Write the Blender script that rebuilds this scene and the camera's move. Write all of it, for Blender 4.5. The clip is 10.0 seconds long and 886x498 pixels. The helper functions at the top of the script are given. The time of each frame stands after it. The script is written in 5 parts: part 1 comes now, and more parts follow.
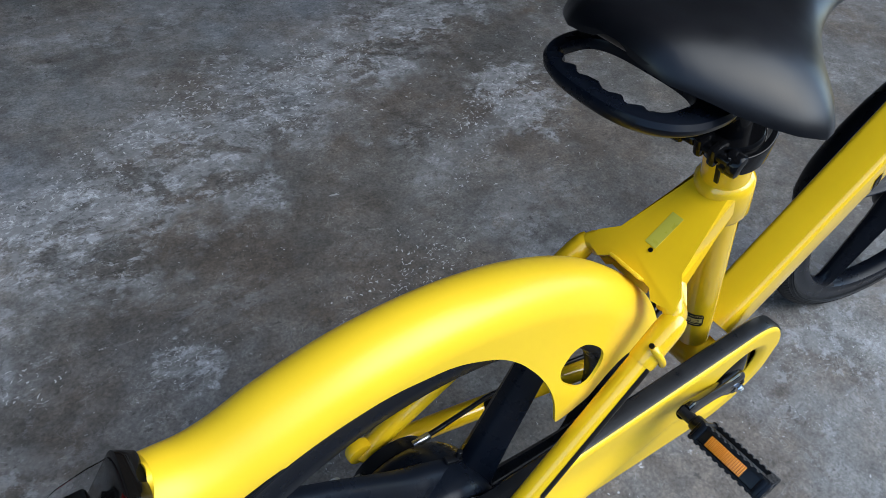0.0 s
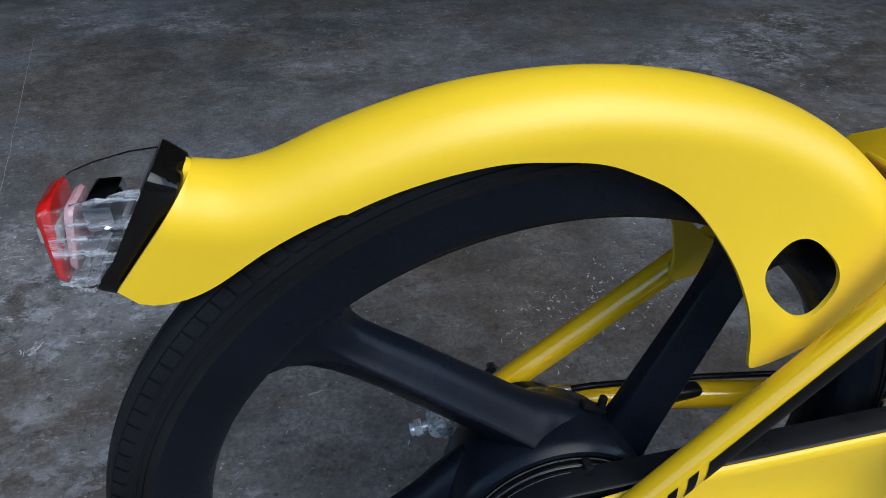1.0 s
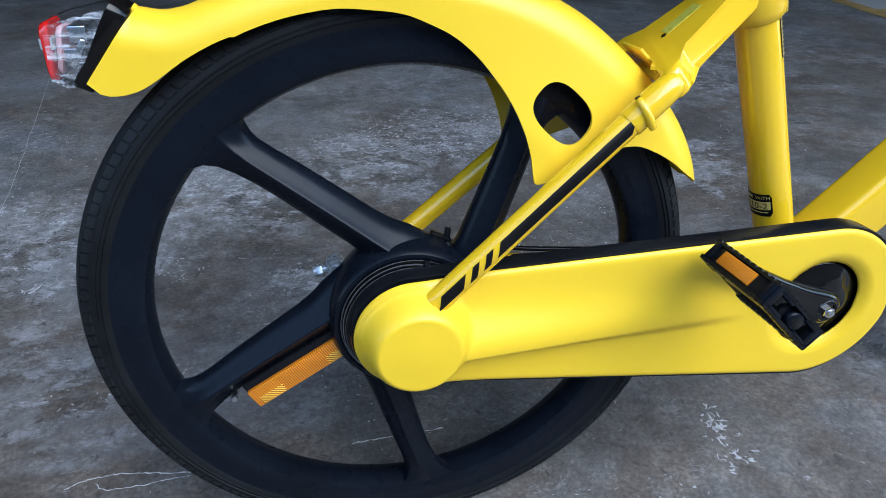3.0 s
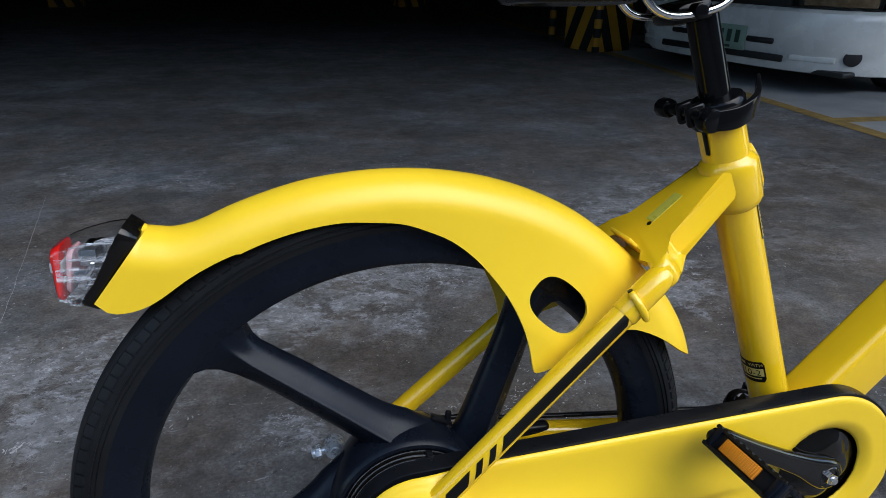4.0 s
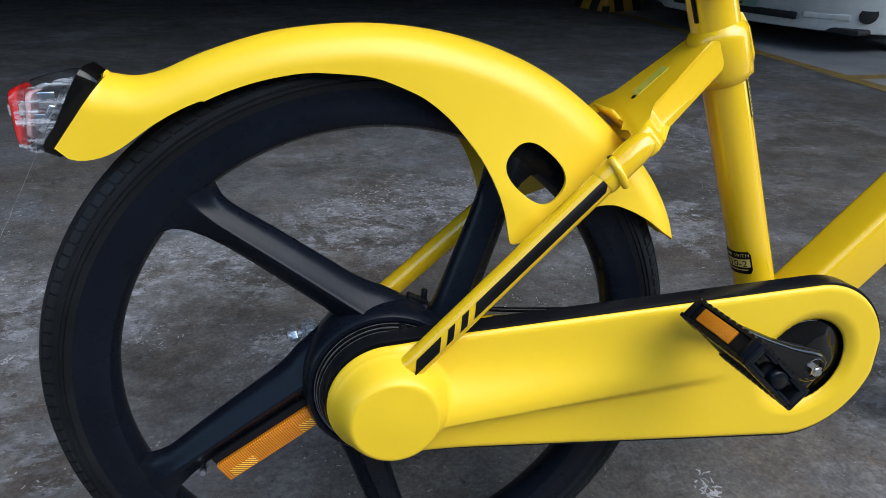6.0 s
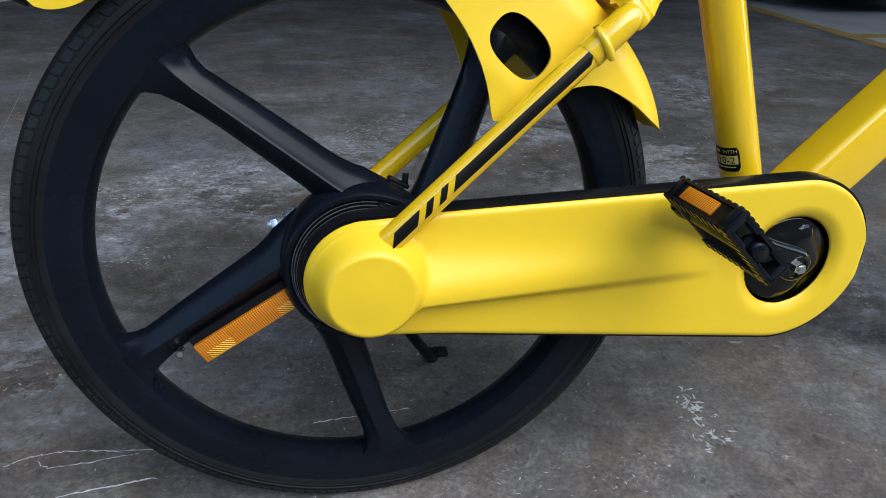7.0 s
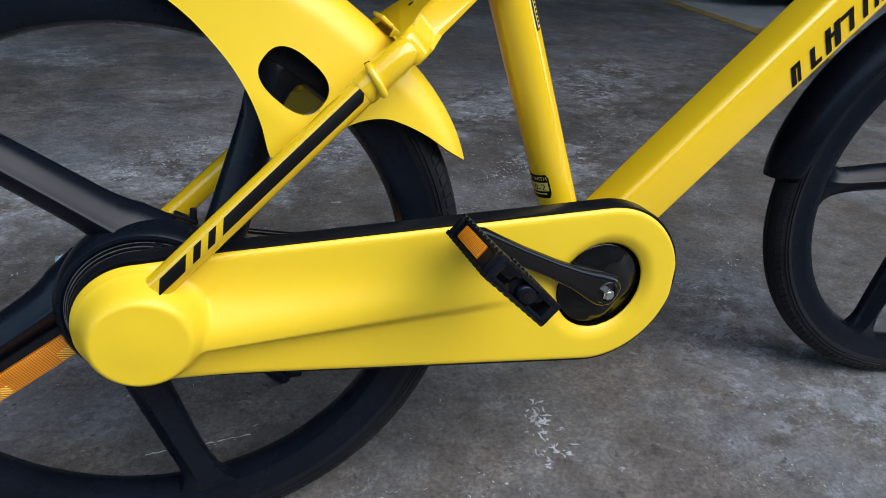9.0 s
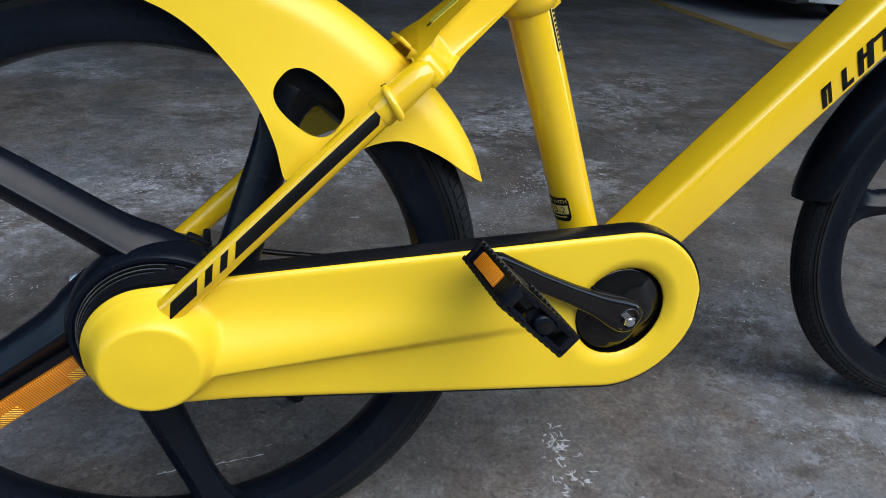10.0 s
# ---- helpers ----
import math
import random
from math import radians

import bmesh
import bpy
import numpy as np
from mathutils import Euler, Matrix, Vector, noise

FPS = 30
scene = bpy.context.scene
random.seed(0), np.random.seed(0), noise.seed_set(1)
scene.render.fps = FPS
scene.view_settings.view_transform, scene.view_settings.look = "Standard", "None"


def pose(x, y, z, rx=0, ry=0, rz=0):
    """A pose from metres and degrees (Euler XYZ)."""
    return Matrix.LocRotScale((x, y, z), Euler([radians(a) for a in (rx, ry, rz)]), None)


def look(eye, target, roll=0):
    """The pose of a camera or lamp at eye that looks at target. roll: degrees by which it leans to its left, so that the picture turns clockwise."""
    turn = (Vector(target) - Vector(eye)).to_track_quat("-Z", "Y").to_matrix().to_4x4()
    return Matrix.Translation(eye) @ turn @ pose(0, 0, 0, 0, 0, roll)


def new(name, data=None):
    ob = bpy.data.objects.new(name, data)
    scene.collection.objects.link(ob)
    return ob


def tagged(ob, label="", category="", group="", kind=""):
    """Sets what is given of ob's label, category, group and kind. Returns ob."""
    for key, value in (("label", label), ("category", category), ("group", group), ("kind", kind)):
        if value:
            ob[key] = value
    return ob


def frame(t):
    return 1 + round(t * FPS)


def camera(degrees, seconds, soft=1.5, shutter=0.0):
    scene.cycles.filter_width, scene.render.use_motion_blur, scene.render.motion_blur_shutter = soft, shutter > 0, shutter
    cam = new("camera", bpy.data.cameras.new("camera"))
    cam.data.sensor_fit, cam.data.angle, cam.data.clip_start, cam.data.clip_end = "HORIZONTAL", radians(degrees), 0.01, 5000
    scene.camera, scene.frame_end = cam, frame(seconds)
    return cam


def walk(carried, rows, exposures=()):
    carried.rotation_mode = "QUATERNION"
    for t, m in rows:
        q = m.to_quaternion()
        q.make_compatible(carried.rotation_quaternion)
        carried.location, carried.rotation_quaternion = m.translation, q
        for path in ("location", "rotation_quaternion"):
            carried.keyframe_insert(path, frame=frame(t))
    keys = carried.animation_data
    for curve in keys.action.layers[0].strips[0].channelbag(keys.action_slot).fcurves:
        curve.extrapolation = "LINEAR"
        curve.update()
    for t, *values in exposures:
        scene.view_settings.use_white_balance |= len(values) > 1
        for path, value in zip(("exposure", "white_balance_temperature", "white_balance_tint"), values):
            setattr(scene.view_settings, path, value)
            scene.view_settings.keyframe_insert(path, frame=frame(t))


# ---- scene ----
cam = camera(68.93, 10.0, soft=0.5)
PATH = [
    (0, (-0.1651, -0.1546, 0.8801), (0.5074, 0.5993, -0.2286), 10.98),
    (0.5, (-0.1459, -0.2222, 0.8102), (0.3649, 0.7284, -0.2316), 11.14),
    (1, (-0.1307, -0.2324, 0.6803), (0.1529, 0.9045, -0.2561), 2.63),
    (1.5, (-0.1370, -0.3049, 0.6431), (0.1499, 0.9037, -0.1976), 3.84),
    (2, (-0.1165, -0.3758, 0.6253), (0.1758, 0.8370, -0.2076), 4.17),
    (3.3, (-0.0686, -0.4756, 0.6566), (0.2222, 0.7666, -0.1323), 1.31),
    (3.5, (-0.0717, -0.4683, 0.6776), (0.2351, 0.7999, -0.0623), 0.90),
    (4, (-0.0790, -0.4356, 0.7128), (0.2536, 0.8864, 0.0871), 1.32),
    (4.5, (-0.0715, -0.4432, 0.7281), (0.2635, 0.8935, 0.1356), 0.94),
    (5, (-0.0728, -0.4463, 0.7174), (0.2509, 0.8780, 0.0918), 0.86),
    (5.5, (-0.0647, -0.4428, 0.6875), (0.2500, 0.8644, 0.0225), 0.38),
    (6, (-0.0572, -0.4657, 0.6333), (0.2530, 0.8325, -0.0511), 1.77),
    (6.2, (-0.0552, -0.4736, 0.6196), (0.2626, 0.8097, -0.0890), 2.06),
    (7.3, (-0.0460, -0.5001, 0.5589), (0.2634, 0.7532, -0.2051), 3.21),
    (7.5, (-0.0410, -0.5033, 0.5596), (0.2681, 0.7388, -0.2224), 3.19),
    (8, (0.0321, -0.5109, 0.5794), (0.4634, 0.6883, -0.2117), 5.63),
    (8.5, (0.0669, -0.5005, 0.6103), (0.4919, 0.7107, -0.1658), 5.92),
    (9, (0.0799, -0.4934, 0.6032), (0.5086, 0.7194, -0.1683), 4.89),
    (9.5, (0.0824, -0.4886, 0.5985), (0.5103, 0.7237, -0.1742), 5.15),
    (10, (0.0866, -0.4786, 0.6068), (0.4743, 0.7591, -0.1466), 4.52),
]
walk(cam, [(t, look(eye, target, roll)) for t, eye, target, roll in PATH],
     exposures=[(0.0, 0.50, 6250, 3), (0.5, 0.50, 6200, 2), (1.0, 0.06, 6200, 5), (1.5, 0.64, 5400, 2), (2.0, 0.60, 5350, 3), (3.3, 0.54, 5800, 3), (3.5, 0.52, 5850, 4), (4.0, 0.15, 6350, 6),
                (4.5, 0.15, 6400, 5), (5.5, 0.22, 6400, 5), (6.2, 0.28, 6400, 5), (7.5, 0.30, 6400, 5), (10.0, 0.28, 6400, 5)])

# ---- light ----
world = bpy.data.worlds.new("sky")
scene.world = world
world.use_nodes = True
wn = world.node_tree.nodes
sky = wn.new("ShaderNodeTexSky")
sky.sky_type, sky.sun_disc = "NISHITA", False
sky.sun_elevation, sky.sun_rotation = radians(51), radians(144)
wn["Background"].inputs["Strength"].default_value = 0.37
world.node_tree.links.new(sky.outputs["Color"], wn["Background"].inputs["Color"])


# soft overcast daylight that falls in at the garage mouth, strongest from the front right
sun = bpy.data.lights.new("sun", "SUN")
sun.energy, sun.angle, sun.color = 2.0, radians(60), (1.0, 0.98, 0.95)
new("sun", sun).matrix_world = look((0.45, -0.62, 0.95), (0, 0, 0))

# ---- materials ----


def material(name):
    m = bpy.data.materials.new(name)
    m.use_nodes = True
    nt = m.node_tree
    return m, nt, nt.nodes["Principled BSDF"]


def noise_node(nt, scale, detail=4.0, rough=0.55, stretch=None, space="Object"):
    co = nt.nodes.new("ShaderNodeTexCoord")
    n = nt.nodes.new("ShaderNodeTexNoise")
    n.inputs["Scale"].default_value, n.inputs["Detail"].default_value, n.inputs["Roughness"].default_value = scale, detail, rough
    if stretch:
        mp = nt.nodes.new("ShaderNodeMapping")
        mp.inputs["Rotation"].default_value = (0, 0, radians(stretch[0]))
        mp.inputs["Scale"].default_value = stretch[1:]
        nt.links.new(co.outputs[space], mp.inputs["Vector"])
        nt.links.new(mp.outputs["Vector"], n.inputs["Vector"])
    else:
        nt.links.new(co.outputs[space], n.inputs["Vector"])
    return n.outputs["Fac"]


def ramp(nt, fac, stops):
    r = nt.nodes.new("ShaderNodeValToRGB")
    el = r.color_ramp.elements
    while len(el) < len(stops):
        el.new(0.5)
    for e, (p, c) in zip(el, stops):
        e.position, e.color = p, (*c, 1) if len(c) == 3 else c
    nt.links.new(fac, r.inputs["Fac"])
    return r.outputs["Color"]


def grey(v):
    return (v, v, v)


def mix(nt, fac, a, b, mode="MIX"):
    m = nt.nodes.new("ShaderNodeMix")
    m.data_type, m.blend_type = "RGBA", mode
    for sock, val in ((m.inputs[0], fac), (m.inputs[6], a), (m.inputs[7], b)):
        if isinstance(val, (int, float)):
            sock.default_value = val
        elif isinstance(val, tuple):
            sock.default_value = (*val, 1)
        else:
            nt.links.new(val, sock)
    return m.outputs[2]


def bump(nt, b, height, strength, distance):
    n = nt.nodes.new("ShaderNodeBump")
    n.inputs["Strength"].default_value, n.inputs["Distance"].default_value = strength, distance
    nt.links.new(height, n.inputs["Height"])
    nt.links.new(n.outputs["Normal"], b.inputs["Normal"])


def surface(name, low, high, scale, rough=(0.4, 0.5), metal=0.0, coat=0.0, grain=(0, 0, 0), dust=0.0, spec=0.5):
    """A paint, plastic, rubber or metal with a slight mottle, uneven gloss, grain and dust."""
    m, nt, b = material(name)
    col = ramp(nt, noise_node(nt, scale), [(0.3, low), (0.7, high)])
    if dust:
        spots = ramp(nt, noise_node(nt, 260, 3, 0.6), [(0.66, grey(0)), (0.76, grey(1))])
        veil = ramp(nt, noise_node(nt, 14, 4, 0.6), [(0.35, grey(0)), (0.8, grey(1))])
        fac = mix(nt, 1.0, mix(nt, 1.0, spots, veil, "MULTIPLY"), grey(dust), "MULTIPLY")
        col = mix(nt, fac, col, (0.35, 0.34, 0.32))
    nt.links.new(col, b.inputs["Base Color"])
    nt.links.new(ramp(nt, noise_node(nt, scale * 3, 5), [(0.3, grey(rough[0])), (0.7, grey(rough[1]))]), b.inputs["Roughness"])
    b.inputs["Metallic"].default_value, b.inputs["Coat Weight"].default_value = metal, coat
    b.inputs["Coat Roughness"].default_value = 0.12
    b.inputs["Specular IOR Level"].default_value = spec
    if grain[0]:
        bump(nt, b, noise_node(nt, grain[0], 3), grain[1], grain[2])
    return m


YELLOW = surface("yellow_frame_paint", (0.81, 0.503, 0.010), (0.86, 0.543, 0.013), 9, (0.13, 0.19), coat=0.6, grain=(300, 0.03, 0.0005), dust=0.03)
YELLOW_PLASTIC = surface("yellow_satin_plastic", (0.83, 0.545, 0.018), (0.88, 0.588, 0.023), 6, (0.33, 0.41), grain=(700, 0.05, 0.0005), dust=0.04)
BLACK_SATIN = surface("black_satin_paint", (0.0034, 0.0047, 0.0080), (0.0055, 0.0076, 0.0128), 12, (0.24, 0.33), grain=(600, 0.05, 0.0005), dust=0.02, spec=0.17)
BLACK_GLOSS = surface("black_gloss_plastic", (0.004, 0.0035, 0.003), (0.007, 0.006, 0.0055), 12, (0.04, 0.08), dust=0.02, spec=0.34)
BLACK_POST = surface("black_lacquered_steel", (0.0025, 0.0025, 0.003), (0.005, 0.005, 0.0055), 12, (0.08, 0.14), dust=0.02, spec=0.18)
BLACK_PLASTIC = surface("black_moulded_plastic", (0.004, 0.0045, 0.006), (0.008, 0.0085, 0.010), 25, (0.26, 0.38), grain=(500, 0.15, 0.0006), dust=0.04, spec=0.26)
RUBBER = surface("tyre_rubber", (0.005, 0.0055, 0.0065), (0.010, 0.011, 0.0125), 18, (0.42, 0.60), grain=(350, 0.25, 0.0008), dust=0.06, spec=0.20)
SADDLE = surface("black_saddle_vinyl", (0.004, 0.004, 0.005), (0.008, 0.008, 0.010), 15, (0.28, 0.36), grain=(900, 0.06, 0.0004), dust=0.02, spec=0.28)
STEEL = surface("zinc_plated_steel", (0.52, 0.53, 0.54), (0.62, 0.62, 0.62), 60, (0.22, 0.40), metal=1.0)
CHROME = surface("chrome", (0.72, 0.72, 0.73), (0.78, 0.78, 0.78), 30, (0.08, 0.16), metal=1.0)
DECAL = surface("black_decal", (0.005, 0.0045, 0.004), (0.008, 0.0075, 0.007), 30, (0.28, 0.36), spec=0.15)
DECAL_GOLD = surface("pale_gold_decal", (0.62, 0.47, 0.13), (0.68, 0.52, 0.16), 30, (0.3, 0.4))
ZINC = surface("dull_zinc", (0.50, 0.54, 0.58), (0.66, 0.70, 0.74), 80, (0.22, 0.36), metal=0.6, spec=0.6)
DRUM_GLINT = surface("drum_glint_grey", (0.09, 0.095, 0.105), (0.20, 0.205, 0.215), 90, (0.25, 0.40), metal=0.6)
CHALK = surface("white_chalk", (0.42, 0.42, 0.42), (0.66, 0.66, 0.66), 160, (0.75, 0.9), grain=(300, 0.4, 0.001))
TAPE = surface("yellow_green_sticker", (0.50, 0.46, 0.05), (0.56, 0.50, 0.07), 40, (0.25, 0.35))
RED = surface("red_lens_plastic", (0.55, 0.010, 0.008), (0.66, 0.016, 0.012), 30, (0.12, 0.22), coat=0.5)
RED_PALE = surface("faded_red_reflector", (0.45, 0.22, 0.23), (0.60, 0.40, 0.42), 120, (0.15, 0.25))
CAR_PAINT = surface("silver_white_car_paint", (0.62, 0.63, 0.61), (0.68, 0.69, 0.66), 3, (0.22, 0.32), coat=0.6)
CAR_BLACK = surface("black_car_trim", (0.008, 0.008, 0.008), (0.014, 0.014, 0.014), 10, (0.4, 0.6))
LAMP_AMBER = surface("smoked_amber_lamp", (0.10, 0.060, 0.025), (0.24, 0.16, 0.09), 30, (0.12, 0.25))
PLATE = surface("green_plate", (0.20, 0.30, 0.24), (0.26, 0.36, 0.29), 20, (0.35, 0.45))
PLATE_GREEN = surface("dark_green_characters", (0.015, 0.045, 0.032), (0.025, 0.060, 0.042), 20, (0.35, 0.45))
LINE_PAINT = surface("worn_yellow_line_paint", (0.20, 0.13, 0.035), (0.34, 0.22, 0.05), 14, (0.6, 0.8), grain=(120, 0.3, 0.002), dust=0.3)
CONCRETE_WALL = surface("dark_concrete_wall", (0.10, 0.10, 0.10), (0.18, 0.18, 0.175), 1.5, (0.75, 0.9), grain=(40, 0.3, 0.004))
STRIPE_YELLOW = surface("pillar_yellow_paint", (0.55, 0.27, 0.02), (0.66, 0.34, 0.03), 12, (0.5, 0.65), grain=(80, 0.2, 0.002))
STRIPE_BLACK = surface("pillar_black_paint", (0.012, 0.012, 0.012), (0.022, 0.022, 0.02), 12, (0.5, 0.65))
WHITE_SPLASH = surface("dried_white_paint", (0.23, 0.23, 0.235), (0.50, 0.50, 0.51), 90, (0.7, 0.85), grain=(200, 0.4, 0.001))


def reflector_material(name, slant, low, high):
    """Prismatic amber plastic: fine ribs, straight or slanted, with a cross grid."""
    m, nt, b = material(name)
    co = nt.nodes.new("ShaderNodeTexCoord")
    mp = nt.nodes.new("ShaderNodeMapping")
    mp.inputs["Rotation"].default_value = (0, radians(slant), 0)
    nt.links.new(co.outputs["Object"], mp.inputs["Vector"])
    lines = []
    for direction, scale in (("X", 150), ("Z", 190)):
        w = nt.nodes.new("ShaderNodeTexWave")
        w.bands_direction = direction
        w.inputs["Scale"].default_value = scale
        nt.links.new(mp.outputs["Vector"], w.inputs["Vector"])
        lines.append(ramp(nt, w.outputs["Fac"], [(0.15, grey(0)), (0.7, grey(1))]))
    cells = mix(nt, 0.15 if slant else 0.4, lines[0], lines[1])
    nt.links.new(ramp(nt, cells, [(0.1, low), (0.9, high)]), b.inputs["Base Color"])
    bump(nt, b, cells, 0.5, 0.001)
    b.inputs["Roughness"].default_value = 0.28
    b.inputs["Coat Weight"].default_value = 0.25
    return m


AMBER = reflector_material("amber_reflector", 0, (0.42, 0.10, 0.003), (0.86, 0.30, 0.010))
AMBER_SLANT = reflector_material("amber_slanted_prisms", 50, (0.40, 0.10, 0.003), (1.0, 0.55, 0.05))


def clear_material(name, colour):
    """Thin clear plastic: see-through, with a glossy skin that grows towards the edge."""
    m, nt, b = material(name)
    see, skin, blend, fres = (nt.nodes.new(k) for k in ("ShaderNodeBsdfTransparent", "ShaderNodeBsdfGlossy", "ShaderNodeMixShader", "ShaderNodeFresnel"))
    see.inputs["Color"].default_value = (*colour, 1)
    skin.inputs["Roughness"].default_value = 0.06
    fres.inputs["IOR"].default_value = 1.08
    wave = nt.nodes.new("ShaderNodeBump")
    wave.inputs["Strength"].default_value, wave.inputs["Distance"].default_value = 0.3, 0.003
    nt.links.new(noise_node(nt, 60, 3), wave.inputs["Height"])
    nt.links.new(wave.outputs["Normal"], skin.inputs["Normal"])
    nt.links.new(fres.outputs["Fac"], blend.inputs["Fac"])
    nt.links.new(see.outputs["BSDF"], blend.inputs[1])
    nt.links.new(skin.outputs["BSDF"], blend.inputs[2])
    nt.links.new(blend.outputs["Shader"], nt.nodes["Material Output"].inputs["Surface"])
    nt.nodes.remove(b)
    return m


CLEAR = clear_material("clear_plastic", (0.93, 0.94, 0.95))


def film_material():
    """Thin crinkled wrapping: mostly see-through, milky along its folds."""
    m, nt, b = material("crinkled_film")
    b.inputs["Base Color"].default_value = (0.80, 0.83, 0.88, 1)
    b.inputs["Roughness"].default_value = 0.12
    folds = noise_node(nt, 60, 4, 0.62, (0, 0.22, 1.6, 2.4))
    nt.links.new(ramp(nt, folds, [(0.46, grey(0.05)), (0.56, grey(0.35)), (0.66, grey(0.85))]), b.inputs["Alpha"])
    bump(nt, b, folds, 0.8, 0.004)
    return m


FILM = film_material()


def floor_material():
    m, nt, b = material("worn_concrete_floor")

    def twisted(scale, detail, rough, twist, stretch):
        fac = noise_node(nt, scale, detail, rough, stretch)
        fac.node.inputs["Distortion"].default_value = twist
        return fac
    base = ramp(nt, noise_node(nt, 1.3, 6, 0.6), [(0.30, (0.078, 0.075, 0.071)), (0.52, (0.108, 0.104, 0.099)), (0.75, (0.146, 0.142, 0.136))])
    brown = ramp(nt, noise_node(nt, 2.6, 7, 0.68), [(0.42, grey(0)), (0.56, grey(1))])
    base = mix(nt, mix(nt, 1.0, brown, grey(0.85), "MULTIPLY"), base, (0.091, 0.074, 0.060))
    cool = ramp(nt, noise_node(nt, 2.1, 5, 0.62, (40, 1, 1.4, 1)), [(0.52, grey(0)), (0.66, grey(1))])
    base = mix(nt, mix(nt, 1.0, cool, grey(0.7), "MULTIPLY"), base, (0.132, 0.136, 0.144))
    rust = ramp(nt, noise_node(nt, 5.2, 6, 0.70, (65, 1, 1.3, 1)), [(0.62, grey(0)), (0.72, grey(1))])
    base = mix(nt, mix(nt, 1.0, rust, grey(0.45), "MULTIPLY"), base, (0.155, 0.105, 0.062))
    blotch = ramp(nt, noise_node(nt, 9, 7, 0.74), [(0.30, grey(0.66)), (0.70, grey(1.28))])
    base = mix(nt, 1.0, base, blotch, "MULTIPLY")
    stain = ramp(nt, noise_node(nt, 3.4, 6, 0.66), [(0.34, grey(0.72)), (0.60, grey(1.12))])
    base = mix(nt, 1.0, base, stain, "MULTIPLY")
    mottle = ramp(nt, twisted(34, 6, 0.68, 0.6, (30, 0.8, 1.1, 1)), [(0.32, grey(0.72)), (0.68, grey(1.26))])
    base = mix(nt, 1.0, base, mottle, "MULTIPLY")
    fine = ramp(nt, noise_node(nt, 190, 4, 0.62), [(0.32, grey(0.68)), (0.68, grey(1.38))])
    base = mix(nt, 1.0, base, fine, "MULTIPLY")
    # worn skin: lacy pale remains and the thin curled rims of flaked spots, in some areas only
    area = ramp(nt, twisted(1.7, 6, 0.66, 0.4, (30, 0.75, 1.6, 1.0)), [(0.49, grey(0.0)), (0.60, grey(1))])
    # two places where the skin is worn through: a long band and a patch by the front wheel
    co = nt.nodes.new("ShaderNodeTexCoord")
    wander = noise_node(nt, 5.5, 6, 0.7)

    def calc(kind, a, b=0.0):
        n = nt.nodes.new("ShaderNodeMath")
        n.operation = kind
        for sock, val in zip(n.inputs, (a, b)):
            if isinstance(val, (int, float)):
                sock.default_value = val
            else:
                nt.links.new(val, sock)
        return n.outputs[0]
    along = nt.nodes.new("ShaderNodeVectorMath")
    along.operation = "DOT_PRODUCT"
    along.inputs[1].default_value = (-0.423, 0.906, 0.0)
    nt.links.new(co.outputs["Object"], along.inputs[0])
    spot = nt.nodes.new("ShaderNodeVectorMath")
    spot.operation = "DISTANCE"
    spot.inputs[1].default_value = (0.89, 0.023, 0.0)
    nt.links.new(co.outputs["Object"], spot.inputs[0])
    shift = calc("MULTIPLY", calc("SUBTRACT", wander, 0.5), 0.9)
    band = ramp(nt, calc("ADD", calc("ABSOLUTE", calc("SUBTRACT", along.outputs["Value"], 0.760)), shift), [(0.07, grey(1)), (0.20, grey(0))])
    near = nt.nodes.new("ShaderNodeVectorMath")
    near.operation = "DISTANCE"
    near.inputs[1].default_value = (0.1, 0.9, 0.0)
    nt.links.new(co.outputs["Object"], near.inputs[0])
    band = mix(nt, 1.0, band, ramp(nt, calc("DIVIDE", calc("ADD", near.outputs["Value"], shift), 4.0), [(0.28, grey(1)), (0.60, grey(0))]), "MULTIPLY")
    patch = ramp(nt, calc("ADD", spot.outputs["Value"], shift), [(0.14, grey(0.62)), (0.34, grey(0))])
    for x, y, size in ((0.78, 0.755, 0.10), (-0.113, 0.432, 0.035), (-0.706, 1.828, 0.09), (-0.401, 1.727, 0.08)):
        flaked = nt.nodes.new("ShaderNodeVectorMath")
        flaked.operation = "DISTANCE"
        flaked.inputs[1].default_value = (x, y, 0.0)
        nt.links.new(co.outputs["Object"], flaked.inputs[0])
        patch = mix(nt, 1.0, patch, ramp(nt, calc("ADD", flaked.outputs["Value"], calc("MULTIPLY", shift, 0.6)), [(size, grey(0.9)), (size * 1.5, grey(0))]), "LIGHTEN")
    area = mix(nt, 1.0, mix(nt, 1.0, area, grey(0.55), "MULTIPLY"), mix(nt, 1.0, band, patch, "LIGHTEN"), "LIGHTEN")
    # brightness graded in the colour: darkest lane beside the long band, paler either side
    lane_tone = ramp(nt, calc("ADD", along.outputs["Value"], calc("MULTIPLY", shift, 0.8)), [(0.05, (1.06, 1.06, 1.06)), (0.24, (1.00, 0.99, 0.98)), (0.44, (0.74, 0.72, 0.70)), (0.62, (0.82, 0.81, 0.80)), (0.85, (1.08, 1.11, 1.15)), (1.00, (1.13, 1.21, 1.30))])
    base = mix(nt, 1.0, base, lane_tone, "MULTIPLY")
    crust = ramp(nt, twisted(7, 9, 0.72, 0.5, (28, 0.8, 1.4, 1.0)), [(0.46, grey(0)), (0.53, grey(1))])
    base = mix(nt, mix(nt, 1.0, mix(nt, 1.0, crust, area, "MULTIPLY"), grey(0.72), "MULTIPLY"), base, (0.202, 0.205, 0.212))
